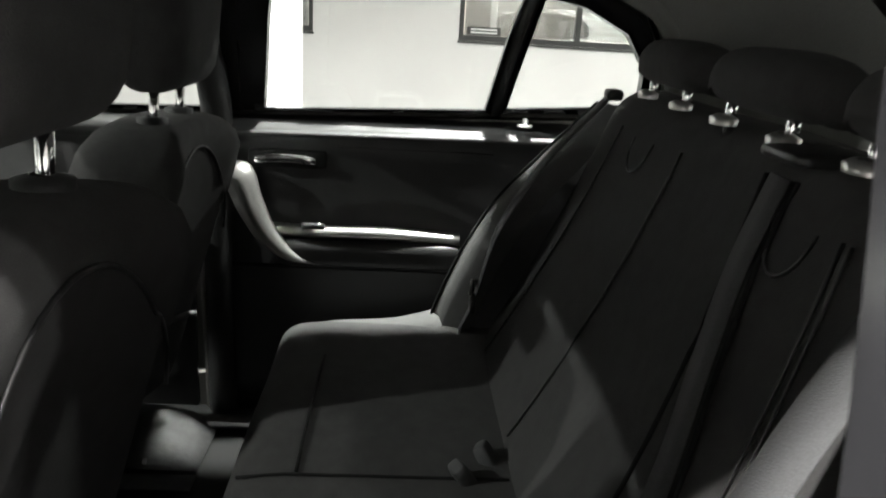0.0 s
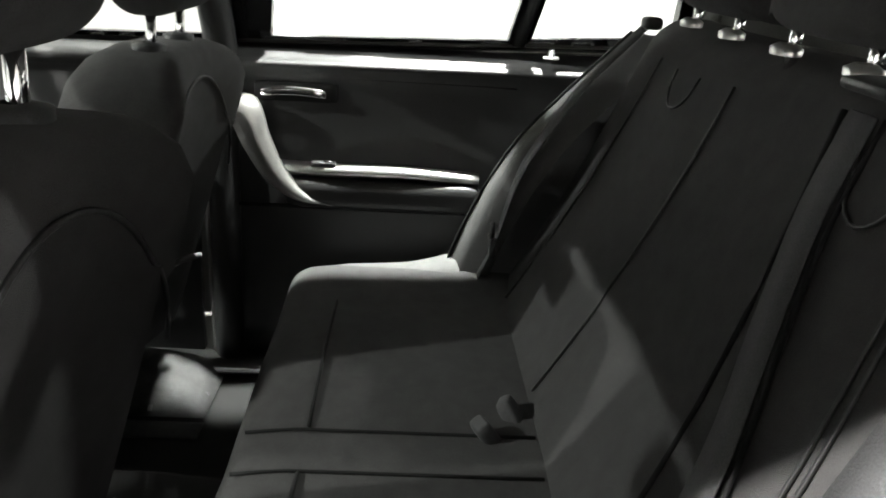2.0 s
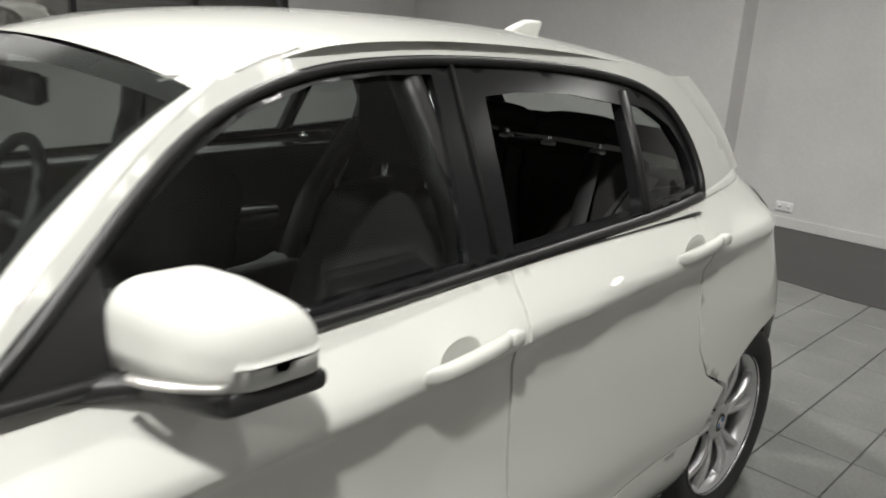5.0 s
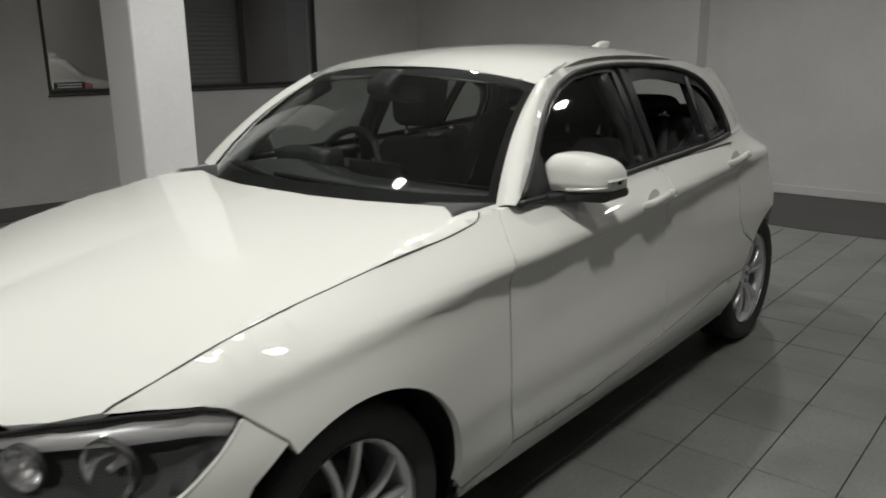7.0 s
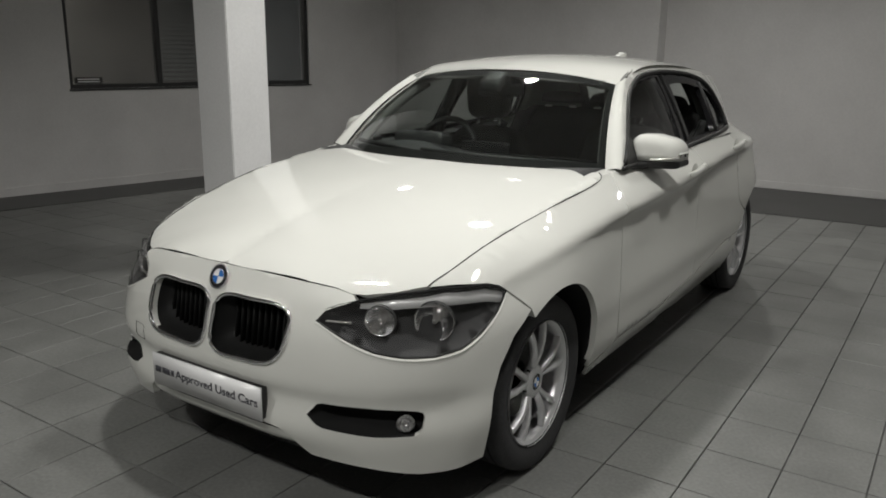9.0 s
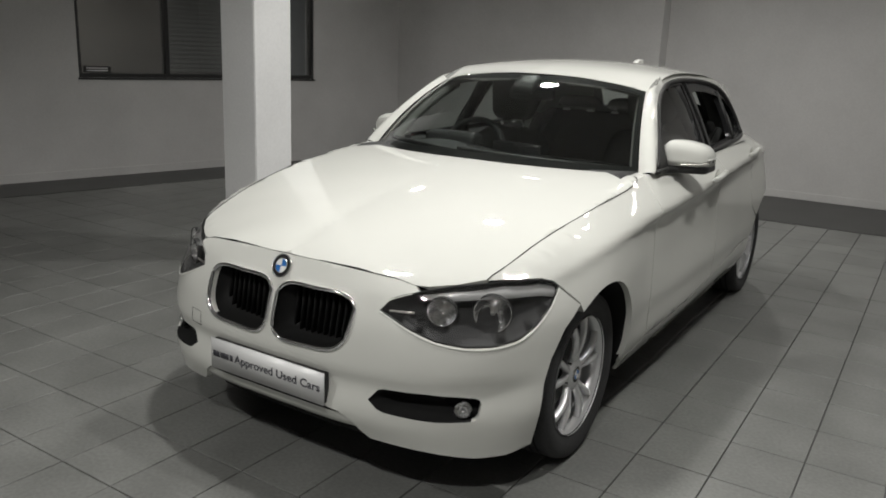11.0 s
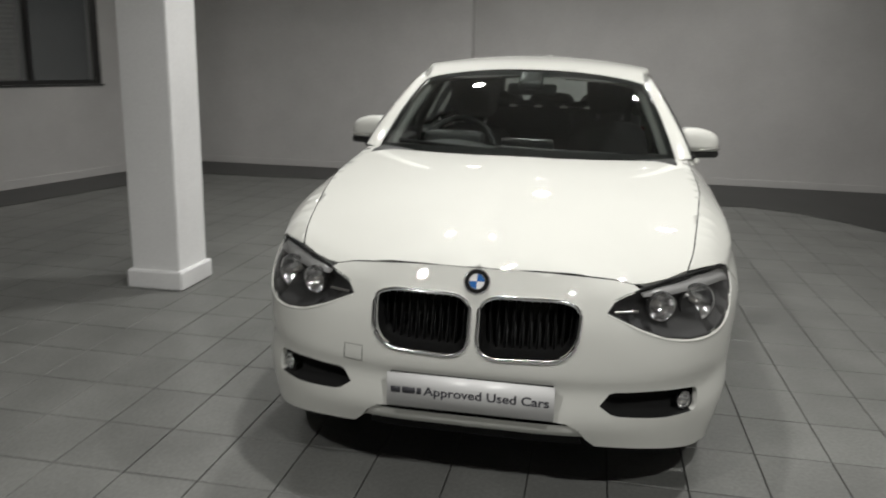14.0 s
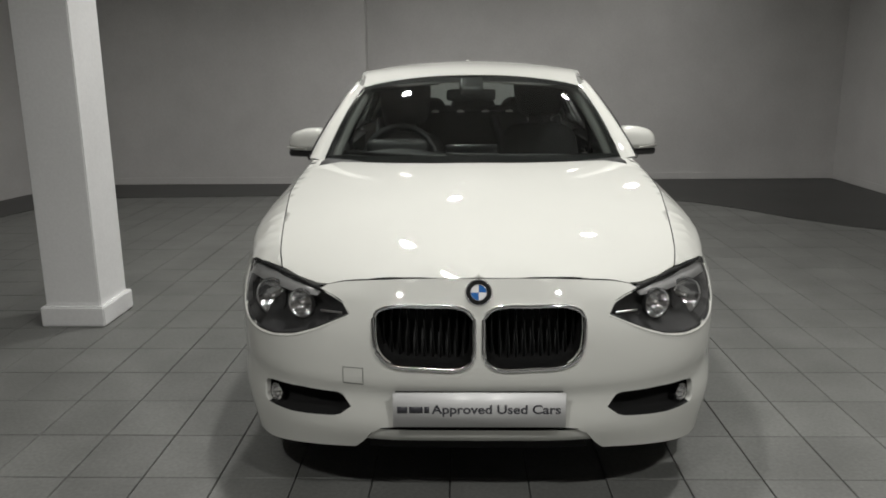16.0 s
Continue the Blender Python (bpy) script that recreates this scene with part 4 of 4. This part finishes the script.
    # headrests on chrome posts
    for x, w in ((-.31, .15), (.03, .15), (.36, .138)):
        def round_off(p, x=x, w=w):
            t = (p[0] - x) / w
            return np.array([p[0], p[1] + .02 * t * t, p[2] - .028 * t ** 4 * (p[2] > 1.16)])
        part("headrest", rbox((x - w, 2.34, 1.134), (x + w, 2.43, 1.208), .035, 9, round_off), CLOTH, seat)
        for d in (-.085, .085):
            part("headrest_post", tube([(x + d, 2.375, 1.09), (x + d, 2.378, 1.16)], .0075, 10), CHROME, seat, "chrome headrest post")
            part("post_collar", lathe([(.020, 0), (.021, .008), (.012, .013), (.008, .013)], 20, Matrix.Translation((x + d, 2.368, 1.108)) @ Matrix.Rotation(radians(-90), 4, "Y") @ Matrix.Diagonal((1, .8, 1.25, 1))), SATIN, seat)
    # belts, buckles
    for s in (1, -1):
        strap = np.array([(s * .475, 2.345, 1.105), (s * .515, 2.25, .98), (s * .545, 2.165, .82), (s * .56, 2.13, .68), (s * .565, 2.10, .60)])
        path = spline(strap, 20) + np.array((-s * .01, -.02, 0))
        part("seat_belt", slab([path + np.array((-.024, -.004, 0)), path + np.array((.024, -.002, 0))], (0, .002, .002)), BELT, seat, "grey webbing seat belt")
        part("belt_tongue", rbox((s * .55 - .022, 2.098, .645), (s * .55 + .022, 2.111, .69), .005, 4), DARK, seat)
        part("belt_loop", tube(ring([(s * .55 - .03, 2.10, .695), (s * .55, 2.10, .685), (s * .55 + .03, 2.10, .702), (s * .55, 2.103, .712)], 20), .005, 6, True), BLACK, seat)
        part("belt_guide", rbox((s * .46 - .02, 2.31, 1.095), (s * .46 + .02, 2.34, 1.115), .008, 4), BLACK, seat)
    path = spline([face(.188, 1.085, .006), face(.206, 1.0, .012), face(.248, .90, .014), face(.298, .80, .014), face(.345, .68, .016), face(.378, .58, .02)], 20)
    part("seat_belt", slab([path + np.array((-.023, 0, 0)), path + np.array((.023, -.001, 0))], (0, .002, 0)), BELT, seat, "grey webbing middle belt")
    part("seam", tube([p + np.array((.03, .004, 0)) for p in path], .003, 5), GAP, seat)
    part("belt_slot", rbox((.14, 2.33, 1.10), (.23, 2.42, 1.116), .008, 4), BLACK, seat)
    for x, y, a in ((-.05, 2.075, 24), (-.09, 2.115, -18), (.33, 2.11, 10)):
        m = Matrix.Translation((x, y, .565)) @ Matrix.Rotation(radians(a), 4, "Z") @ Matrix.Rotation(radians(35), 4, "X")
        part("buckle", moved(rbox((-.016, -.012, -.05), (.016, .012, .05), .008, 5), m), BELT, seat, "grey belt buckle")
    return seat


rear_seat()


def front_seat(x, y, rise, name_label):
    seat = new("front_seat")
    seat.parent = car
    tagged(seat, name_label)

    def lean(p):
        p = np.array((p[0], p[1], p[2] + rise))
        t = (p[2] - rise - .45) / .55
        u = (p[0] - x) / .26
        return np.array([x + (p[0] - x) * (1 - .16 * max(t, 0) ** 2), p[1] + .17 * t + .05 * u * u * (p[1] < y - .05), p[2] - .05 * u ** 4 * (t > .8)])
    part("seat_back", rbox((x - .26, y - .17 - .17, .40), (x + .26, y - .17, 1.025), .06, 10, lean), CLOTH, seat)
    rim = [lean(np.array((x + .252 * math.sin(a), y - .172, .72 + .255 * math.cos(a)))) + np.array((0, .004, 0)) for a in np.linspace(-1.35, 1.35, 26)]
    part("piping", tube(rim, .0025, 6), BLACK, seat)
    pocket = [lean(np.array((x + k, y - .168, .62 - .03 * (k / .22) ** 2))) + np.array((0, .006, 0)) for k in np.linspace(-.22, .22, 16)]
    part("map_pocket", tube(pocket, .006, 6), LIGHTENED_CLOTH, seat)
    part("seat_cushion", rbox((x - .26, y - .78, .36), (x + .26, y - .22, .55), .06, 8), CLOTH, seat)
    part("seat_frame", block((x - .22, y - .72, .29), (x + .22, y - .28, .38), .02), BLACK, seat)
    for s in (-.105, .105):
        part("seat_rail", tube([(x + 2 * s, y - .80, .312), (x + 2 * s, y - .18, .312)], .014, 8), SATIN, seat, "steel seat rail")

    def head(p):
        t = (p[2] - 1.06) / .24
        u = (p[0] - x) / .14
        return np.array([x + (p[0] - x) * (.86 + .28 * max(min(t, 1), 0) * (1 - .55 * max(t - .45, 0))), p[1] + .02 * t, p[2] + rise])
    part("headrest", rbox((x - .14, y - .11, 1.07), (x + .14, y + .005, 1.315), .05, 9, head), CLOTH, seat)
    for s in (-.07, .07):
        part("headrest_post", tube([(x + s, y - .055, .97 + rise), (x + s, y - .05, 1.10 + rise)], .0075, 10), CHROME, seat, "chrome headrest post")
        part("post_collar", lathe([(.024, 0), (.024, .010), (.010, .014)], 20, Matrix.Translation((x + s, y - .055, 1.02 + rise)) @ Matrix.Rotation(radians(-90), 4, "Y")), SOFT, seat)
    return seat


front_seat(.41, 1.738, .055, "charcoal cloth front passenger seat with headrest")
front_seat(-.37, 1.615, .015, "charcoal cloth driver's seat with headrest")


def door_lining(y0, y1, z_ledge, owner, side, rear):
    turn = (lambda g: g) if side > 0 else mirrored
    profile = [(.758, z_ledge + .002), (.742, z_ledge), (.726, z_ledge - .006), (.711, z_ledge - .016), (.700, z_ledge - .028), (.692, z_ledge - .042), (.688, z_ledge - .056), (.700, .94), (.708, .90), (.712, .80), (.705, .765), (.698, .72), (.704, .70), (.70, .56), (.692, .42), (.70, .33)]
    rows = []
    for x, z in profile:
        z += .02 if .6 < z < .96 else 0
        rows.append([np.array((x, y, z + (.012 * (y - y0) / (y1 - y0) if z > .95 else 0))) for y in np.linspace(y0, y1, 14)])
    part("door_lining", turn(slab(rows, (.02, 0, 0))), LINING, owner, "black moulded door lining")
    if rear:
        flip = turn
        turn = lambda g: flip(([(p[0], p[1] + .025, p[2] + .022) for p in g[0]], g[1]))
        pull = spline([(.668, 1.53, .872), (.655, 1.58, .868), (.648, 1.612, .80), (.648, 1.648, .735), (.655, 1.70, .69), (.672, 1.762, .674)], 26)
        w = np.interp(np.linspace(0, 1, 26), (0, .25, .6, 1), (.040, .036, .024, .005))
        a = pull + np.stack([np.zeros(26), w * .75, w * .45], 1)
        b = pull - np.stack([np.zeros(26), w * .75, w * .45], 1)
        mid = pull + np.array((-.014, 0, 0))
        part("door_pull", turn(slab([b, mid, a], (.022, 0, 0))), SATIN, owner, "satin silver door pull")
        strip = spline([(.684, 1.645, .745), (.672, 1.75, .746), (.67, 1.90, .748), (.680, 2.055, .738)], 20)
        part("armrest_strip", turn(slab([strip + np.array((.004, 0, .010)), strip + np.array((-.010, 0, .006)), strip + np.array((-.012, 0, -.004)), strip + np.array((.004, 0, -.016))], (.014, 0, 0))), SATIN, owner, "satin silver armrest strip")
        part("armrest", turn(rbox((.655, 1.66, .665), (.71, 2.06, .73), .022, 7)), BLACK, owner)
        part("window_switch", turn(rbox((.663, 1.715, .752), (.682, 1.765, .764), .004, 3)), DARK, owner)
        part("switch_key", turn(rbox((.665, 1.742, .760), (.676, 1.758, .768), .003, 3)), CHROME, owner)
        part("handle_recess", turn(rbox((.694, 1.60, .875), (.712, 1.765, .915), .008, 5)), GAP, owner)
        part("inner_handle", turn(rbox((.672, 1.615, .885), (.69, 1.745, .904), .008, 6, lambda p: np.array([p[0], p[1], p[2] + .006 * math.sin((p[1] - 1.615) / .13 * 3.1)]))), CHROME, owner, "chrome inner handle")
        part("lock_pin", turn(moved(lathe([(.014, 0), (.014, .004), (.007, .005), (.006, .018), (.0, .019)], 16), Matrix.Translation((.70, 2.18, z_ledge - .012)) @ Matrix.Rotation(radians(-90), 4, "Y"))), BLACK, owner)
        part("lock_ring", turn(moved(lathe([(.016, -.001), (.016, .003), (.012, .004)], 16), Matrix.Translation((.70, 2.18, z_ledge - .010)) @ Matrix.Rotation(radians(-90), 4, "Y"))), SATIN, owner)
        groove = [(.707, y, .925 - .02 * max(y - 2.05, 0)) for y in np.linspace(1.78, 2.12, 12)]
        part("lining_seam", turn(tube(groove, .004, 6)), GAP, owner)
        part("lining_seam", turn(tube([(.69, y, .66) for y in np.linspace(1.56, 2.10, 10)], .004, 6)), GAP, owner)


for k, side in enumerate((1, -1)):
    door_lining(1.545, 2.36, .998, rear_doors[k], side, True)
    door_lining(.70, 1.50, .985, doors[k], side, False)
    turn = (lambda g: g) if side > 0 else mirrored
    post = [np.array(upper(y, z)) * np.array((.93, 1, 1)) for y, z in ((1.56, .30), (1.56, .7), (1.56, 1.0), (1.55, 1.2), (1.535, 1.35))]
    post[0][0] = post[1][0] = .695
    part("centre_pillar", turn(tube(spline(post, 16), .032, 10, flat=1.0)), BLACK, car)
    part("weather_seal", turn(tube(spline([(.70, 1.525, .33), (.70, 1.52, .70), (.715, 1.518, .98)], 14), .005, 6)), SATIN, car)
    part("sill_plate", turn(block((.62, 1.30, .315), (.71, 1.95, .33), .004)), DARK, car)
    part("inner_screen_pillar", turn(tube(np.array([s[-1] for s in screen]) * np.array((.965, 1, 1)) + np.array((0, .05, -.02)), .03, 8)), HEADLINER, car, "grey screen pillar lining")
    rail = np.array([upper(y, z) for y, z in ((1.08, 1.27), (1.3, 1.345), (1.6, 1.365), (1.95, 1.357), (2.15, 1.34), (2.34, 1.30), (2.45, 1.24), (2.50, 1.14), (2.49, 1.05))]) * np.array((.945, 1, 1))
    part("inner_roof_rail", turn(tube(spline(rail, 30), .026, 8)), HEADLINER, car, "grey roof rail lining")

dash = new("dashboard")
dash.parent = car
tagged(dash, "soft black dashboard")
rows = []
for y, z in ((.52, .955), (.66, .985), (.82, .985), (.95, .965), (1.0, .93), (1.0, .80), (.93, .62)):
    rows.append([np.array((x, y - .10 * (abs(x) / .7) ** 2 * (y < .8), z + (.035 * math.exp(-((x + .36) / .2) ** 2) if .8 < y < .99 else 0))) for x in np.linspace(-.69, .69, 30)])
part("dash_top", slab(rows, (0, -.01, -.03)), SOFT, dash)
part("dash_seam", tube([(x, .93, .977 + .035 * math.exp(-((x + .36) / .2) ** 2)) for x in np.linspace(-.66, .66, 30)], .004, 5), GAP, dash)
part("screen_unit", rbox((-.13, .90, .96), (.13, .93, 1.03), .01, 5), TRIM, dash)
part("vent_panel", rbox((-.16, .985, .84), (.16, 1.01, .92), .01, 4), SATIN, dash)
wheel_ob = new("steering_wheel")
wheel_ob.parent = car
tagged(wheel_ob, "black leather steering wheel")
m = Matrix.Translation((-.37, 1.10, .93)) @ Matrix.Rotation(radians(-24), 4, "X")
part("wheel_rim", moved(tube([(.187 * math.cos(a), 0, .187 * math.sin(a)) for a in np.linspace(0, 2 * math.pi, 48, endpoint=False)], .016, 10, True), m), SOFT, wheel_ob)
part("wheel_boss", moved(rbox((-.075, -.06, -.07), (.075, .0, .06), .03, 6), m), SOFT, wheel_ob)
for a in (0, math.pi, -math.pi / 2):
    part("wheel_spoke", moved(tube([(.06 * math.cos(a), -.02, .06 * math.sin(a)), (.18 * math.cos(a), 0, .18 * math.sin(a))], .017, 8), m), SATIN if a < 0 else SOFT, wheel_ob)
part("column", moved(tube([(0, -.05, -.02), (0, -.25, -.04)], .05, 10), m), SOFT, wheel_ob)
part("cluster", rbox((-.52, .86, .955), (-.22, .98, 1.055), .03, 6), SOFT, dash)
rear_view = new("interior_mirror")
rear_view.parent = car
tagged(rear_view, "black interior mirror on the windscreen")
part("mirror_case", rbox((-.125, 1.03, 1.235), (.125, 1.065, 1.295), .026, 7), BLACK, rear_view)
part("mirror_face", rbox((-.115, 1.064, 1.242), (.115, 1.068, 1.288), .02, 6), CHROME, rear_view)
part("mirror_stalk", tube([(0, 1.035, 1.27), (0, .985, 1.325)], .016, 8), BLACK, rear_view)
part("sensor_case", rbox((-.06, .93, 1.285), (.06, 1.03, 1.335), .02, 5, lambda p: np.array([p[0], p[1], p[2] + .55 * (p[1] - .98)])), BLACK, rear_view)
for x in (-.33, .33):
    part("sun_visor", rbox((x - .17, 1.09, 1.325), (x + .17, 1.22, 1.345), .008, 4, lambda p: np.array([p[0], p[1], p[2] + .20 * (p[1] - 1.15) - .06 * p[0] ** 2])), HEADLINER, car, "grey sun visor")

# what lies in the far footwell
bag = thing("plastic_bag", "crumpled grey plastic cover lying in the footwell", "plastic cover")
bumps = np.random.RandomState(3)
rows = []
for i, s in enumerate(np.linspace(0, 1, 16)):
    row = []
    for j, t in enumerate(np.linspace(0, 1, 12)):
        h = .012 + .09 * math.sin(math.pi * s) ** .7 * math.sin(math.pi * t) ** .7 * (1 + .35 * (bumps.rand() - .5))
        row.append(np.array((-.69 + .23 * t, 1.20 + .36 * s, .302 + .8 * h)))
    rows.append(row)
v, f = slab(rows, (0, 0, -.001))
part("crumpled_sheet", (v, f), BAG, bag)
mat = thing("floor_mat", "pale grey paper mat in the footwell", "floor mat")
part("paper_sheet", rbox((-.455, 1.40, .301), (-.40, 1.56, .306), .002, 4), BAG, mat)

# ---- the room
NORTH, EAST = 6.7, 4.65
DEEP = NORTH + .25


def west(y):
    return -6.3 + .2 * y


def structure(name, geo, mat, label, category, smooth=False):
    return tagged(new(name, mesh_of(name, geo[0], geo[1], mat, smooth)), label, category, kind="structure")


def skewed(y0, y1, z0, z1, depth=.16, off=0.0):
    v, f = block((0, y0, z0), (depth, y1, z1))
    return [(west(p[1]) - p[0] + off, p[1], p[2]) for p in v], f


SILL, HEAD_Z = 1.045, 2.55
WINDOWS = [(.60, 1.08), (2.33, 5.25)]
panels = [(-7.0, .60, 0, CEILING), (1.08, 2.33, 0, CEILING), (5.25, NORTH + .1, 0, CEILING)]
for a, b in WINDOWS:
    panels += [(a, b, 0, SILL), (a, b, HEAD_Z, CEILING)]
structure("wall_west", joined(*[skewed(*p) for p in panels]), WALL, "pale painted wall with long black-framed windows", "wall")
structure("wall_north", joined(block((-5.2, NORTH, 0), (-1.20, DEEP + .2, CEILING)), block((-1.20, DEEP, 0), (EAST + .1, DEEP + .2, CEILING))), WALL, "pale painted wall with a shallow pier", "wall")
structure("wall_east", block((EAST, -7.0, 0), (EAST + .16, DEEP, CEILING)), WALL, "plain pale painted wall", "wall")
structure("wall_south", block((-7.9, -7.16, 0), (EAST + .16, -7.0, CEILING)), WALL, "plain pale painted wall", "wall")
structure("ceiling", block((-8.0, -7.2, CEILING), (EAST + .2, NORTH + .3, CEILING + .1)), WALL, "plain white ceiling", "ceiling")
for name, geo in (("skirting_north", joined(block((-4.95, NORTH - .014, .004), (-1.186, NORTH, .09), .004), block((-1.2, NORTH, .004), (-1.186, DEEP, .09), .004), block((-1.186, DEEP - .014, .004), (EAST, DEEP, .09), .004))), ("skirting_east", block((EAST - .014, -6.9, .004), (EAST, DEEP - .02, .09), .004)), ("skirting_west", skewed(-6.9, NORTH - .1, .004, .09, .014, .014))):
    structure(name, geo, WALL, "white painted skirting board", "skirting")

for i, (a, b) in enumerate(WINDOWS):
    win = thing("window_%d" % (i + 1), "black-framed internal window in the painted wall", "window", kind="structure")
    f0 = .03
    bars = [(a, b, SILL, SILL + .045), (a, b, HEAD_Z - .04, HEAD_Z), (a, a + .04, SILL + .045, HEAD_Z - .04), (b - .04, b, SILL + .045, HEAD_Z - .04)]
    if i:
        bars += [(y - .022, y + .022, SILL + .045, HEAD_Z - .04) for y in (3.30, 4.35)]
    for y0, y1, z0, z1 in bars:
        part("frame_bar", skewed(y0, y1, z0, z1, .07, f0 - .05), FRAME, win, smooth=False)
    cuts = [a + .04] + ([3.30, 4.35] if i else []) + [b - .04]
    for y0, y1 in zip(cuts, cuts[1:]):
        p = part("pane", skewed(y0 + .01, y1 - .01, SILL + .045, HEAD_Z - .04, .006, -.045), ROOM_PANE, win, smooth=False)
        p.visible_shadow = False
    part("window_sill", skewed(a - .01, b + .01, SILL - .02, SILL - .001, .07, .012), FRAME, win, smooth=False)
# the dim office behind
structure("backdrop_office", joined(skewed(-1.2, 6.4, .2, 3.0, .1, -2.2), skewed(-1.2, 6.4, .1, .2, 2.2, -.17)), OFFICE, "dim brown office wall behind the windows", "office wall")
office = thing("office_light", "plain white ceiling light in the room behind the windows", "ceiling light")
part("light_case", block((-7.1, 2.0, 2.90), (-6.7, 3.2, 2.96), .01), PILLAR, office, smooth=False)
tube_lamp = bpy.data.lights.new("office_tube", "AREA")
tube_lamp.shape, tube_lamp.size, tube_lamp.size_y, tube_lamp.energy, tube_lamp.color = "RECTANGLE", .3, 1.1, 22, (1.0, .97, .92)
new("office_tube", tube_lamp).matrix_world = pose(-6.9, 2.6, 2.89)
sign = thing("window_sticker", "black sticker with pale lines on the window pane", "sticker")
part("sticker_sheet", skewed(2.40, 2.68, SILL + .05, SILL + .115, .001, -.040), FRAME, sign, smooth=False)
for z in (SILL + .065, SILL + .09):
    part("printed_line", skewed(2.43, 2.65, z, z + .011, .001, -.0385), WHITE, sign, smooth=False)
blind = thing("window_blind", "white horizontal slatted blind behind the window", "blind")
for z in np.arange(SILL + .07, HEAD_Z - .08, .05):
    part("slat", skewed(3.36, 4.30, z, z + .028, .004, -.12), BLIND, blind, smooth=False)
paper = thing("wall_display", "pale display board in the room behind the window", "display board")
part("board", skewed(.72, .92, .9, 2.2, .03, -1.2), BLIND, paper, smooth=False)

pillar = thing("column", "square white painted column with a plinth", "column", kind="structure")
part("shaft", block((-2.385, 1.165, .11), (-2.075, 1.505, CEILING), .006), PILLAR, pillar, smooth=False)
part("plinth", block((-2.41, 1.14, .0), (-2.05, 1.53, .115), .008), PILLAR, pillar, smooth=False)

socket = thing("wall_socket", "white plastic double socket low on the painted wall", "wall socket")
part("face_plate", rbox((-.78, DEEP - .012, .135), (-.64, DEEP, .215), .008, 4), WHITE, socket)
for x in (-.745, -.675):
    part("rocker_switch", block((x - .012, DEEP - .016, .165), (x + .012, DEEP - .011, .19), .002), PILLAR, socket)

for x, y, watts in DOWNLIGHTS:
    lampo = thing("downlight", "round recessed ceiling downlight, switched on", "ceiling light", group="ceiling downlights")
    m = Matrix.Translation((x, y, CEILING - .02)) @ Matrix.Rotation(radians(90), 4, "Y")
    part("trim_ring", lathe([(.125, -.02), (.12, .012), (.10, .014), (.095, -.01)], 32, m), PILLAR, lampo)
    part("diffuser", lathe([(.095, -.004), (.0, -.004)], 32, m), LIT, lampo)

# floor: dark bed, border strip and tiles
structure("floor", block((-8.2, -7.2, -.12), (EAST + .2, NORTH + .3, -.010)), GROUT, "dark grout bed of the tiled floor", "floor")
border = [(-6.0, -2.0), (-4.95, 3.0), (-4.35, 5.65), (-2.2, 5.75), (-.8, 5.55), (.3, 5.38), (1.3, 5.40), (1.95, 5.42), (2.4, 5.2), (2.75, 4.80), (3.05, 4.30), (3.40, 3.88), (4.65, 2.9), (4.65, 6.95), (-1.2, 6.95), (-1.2, 6.7), (-4.96, 6.7), (-6.7, -2.0)]
v, f = fill(border, (), .5)
strip = structure("floor_border", with_lip([(x, y, .004) for x, y in v], f, lambda p: np.array((0, 0, -.02))), STRIP, "dark glossy border flooring along the walls", "floor")
border = np.array(border)
TX, TY, X0, Y0 = .271, .325, -.907, -.505
near, far_v, far_f = [], [], []
w, d, e = TX / 2 - .0024, TY / 2 - .0024, .0015
tile_v = [(-w, -d, -.012), (w, -d, -.012), (w, d, -.012), (-w, d, -.012), (-w, -d, -e), (w, -d, -e), (w, d, -e), (-w, d, -e), (-w + e, -d + e, 0), (w - e, -d + e, 0), (w - e, d - e, 0), (-w + e, d - e, 0)]
tile_f = [(8, 9, 10, 11)] + [(a, (a + 1) % 4, 4 + (a + 1) % 4, 4 + a) for a in range(4)] + [(4 + a, 4 + (a + 1) % 4, 8 + (a + 1) % 4, 8 + a) for a in range(4)]
tile_mesh = mesh_of("tile", tile_v, tile_f, TILE, False)
field = tagged(new("tiled_floor"), "slate-grey square ceramic floor tiles", "floor tiles", kind="structure")
for i in range(-27, 21):
    for j in range(-21, 24):
        x, y = X0 + TX * (i + .5), Y0 + TY * (j + .5)
        if x > EAST - .1 or x < west(y) + .1 or y > DEEP:
            continue
        z = (bumps.rand() - .5) * .0012
        if -2.6 < x < 2.95 and -1.2 < y < 5.2 and (x > .95 or x < -.95 or y < 0) and len(near) < 300:
            ob = new("tile", tile_mesh)
            ob.location, ob.parent = (x, y, z), field
            near.append(ob)
        else:
            n = len(far_v)
            far_v += [(x + p[0], y + p[1], z + p[2]) for p in tile_v]
            far_f += [tuple(q + n for q in face) for face in tile_f]
rest = new("tile_field", mesh_of("tile_field", far_v, far_f, TILE, False))
rest.parent = field
tagged(rest, kind="stuff")
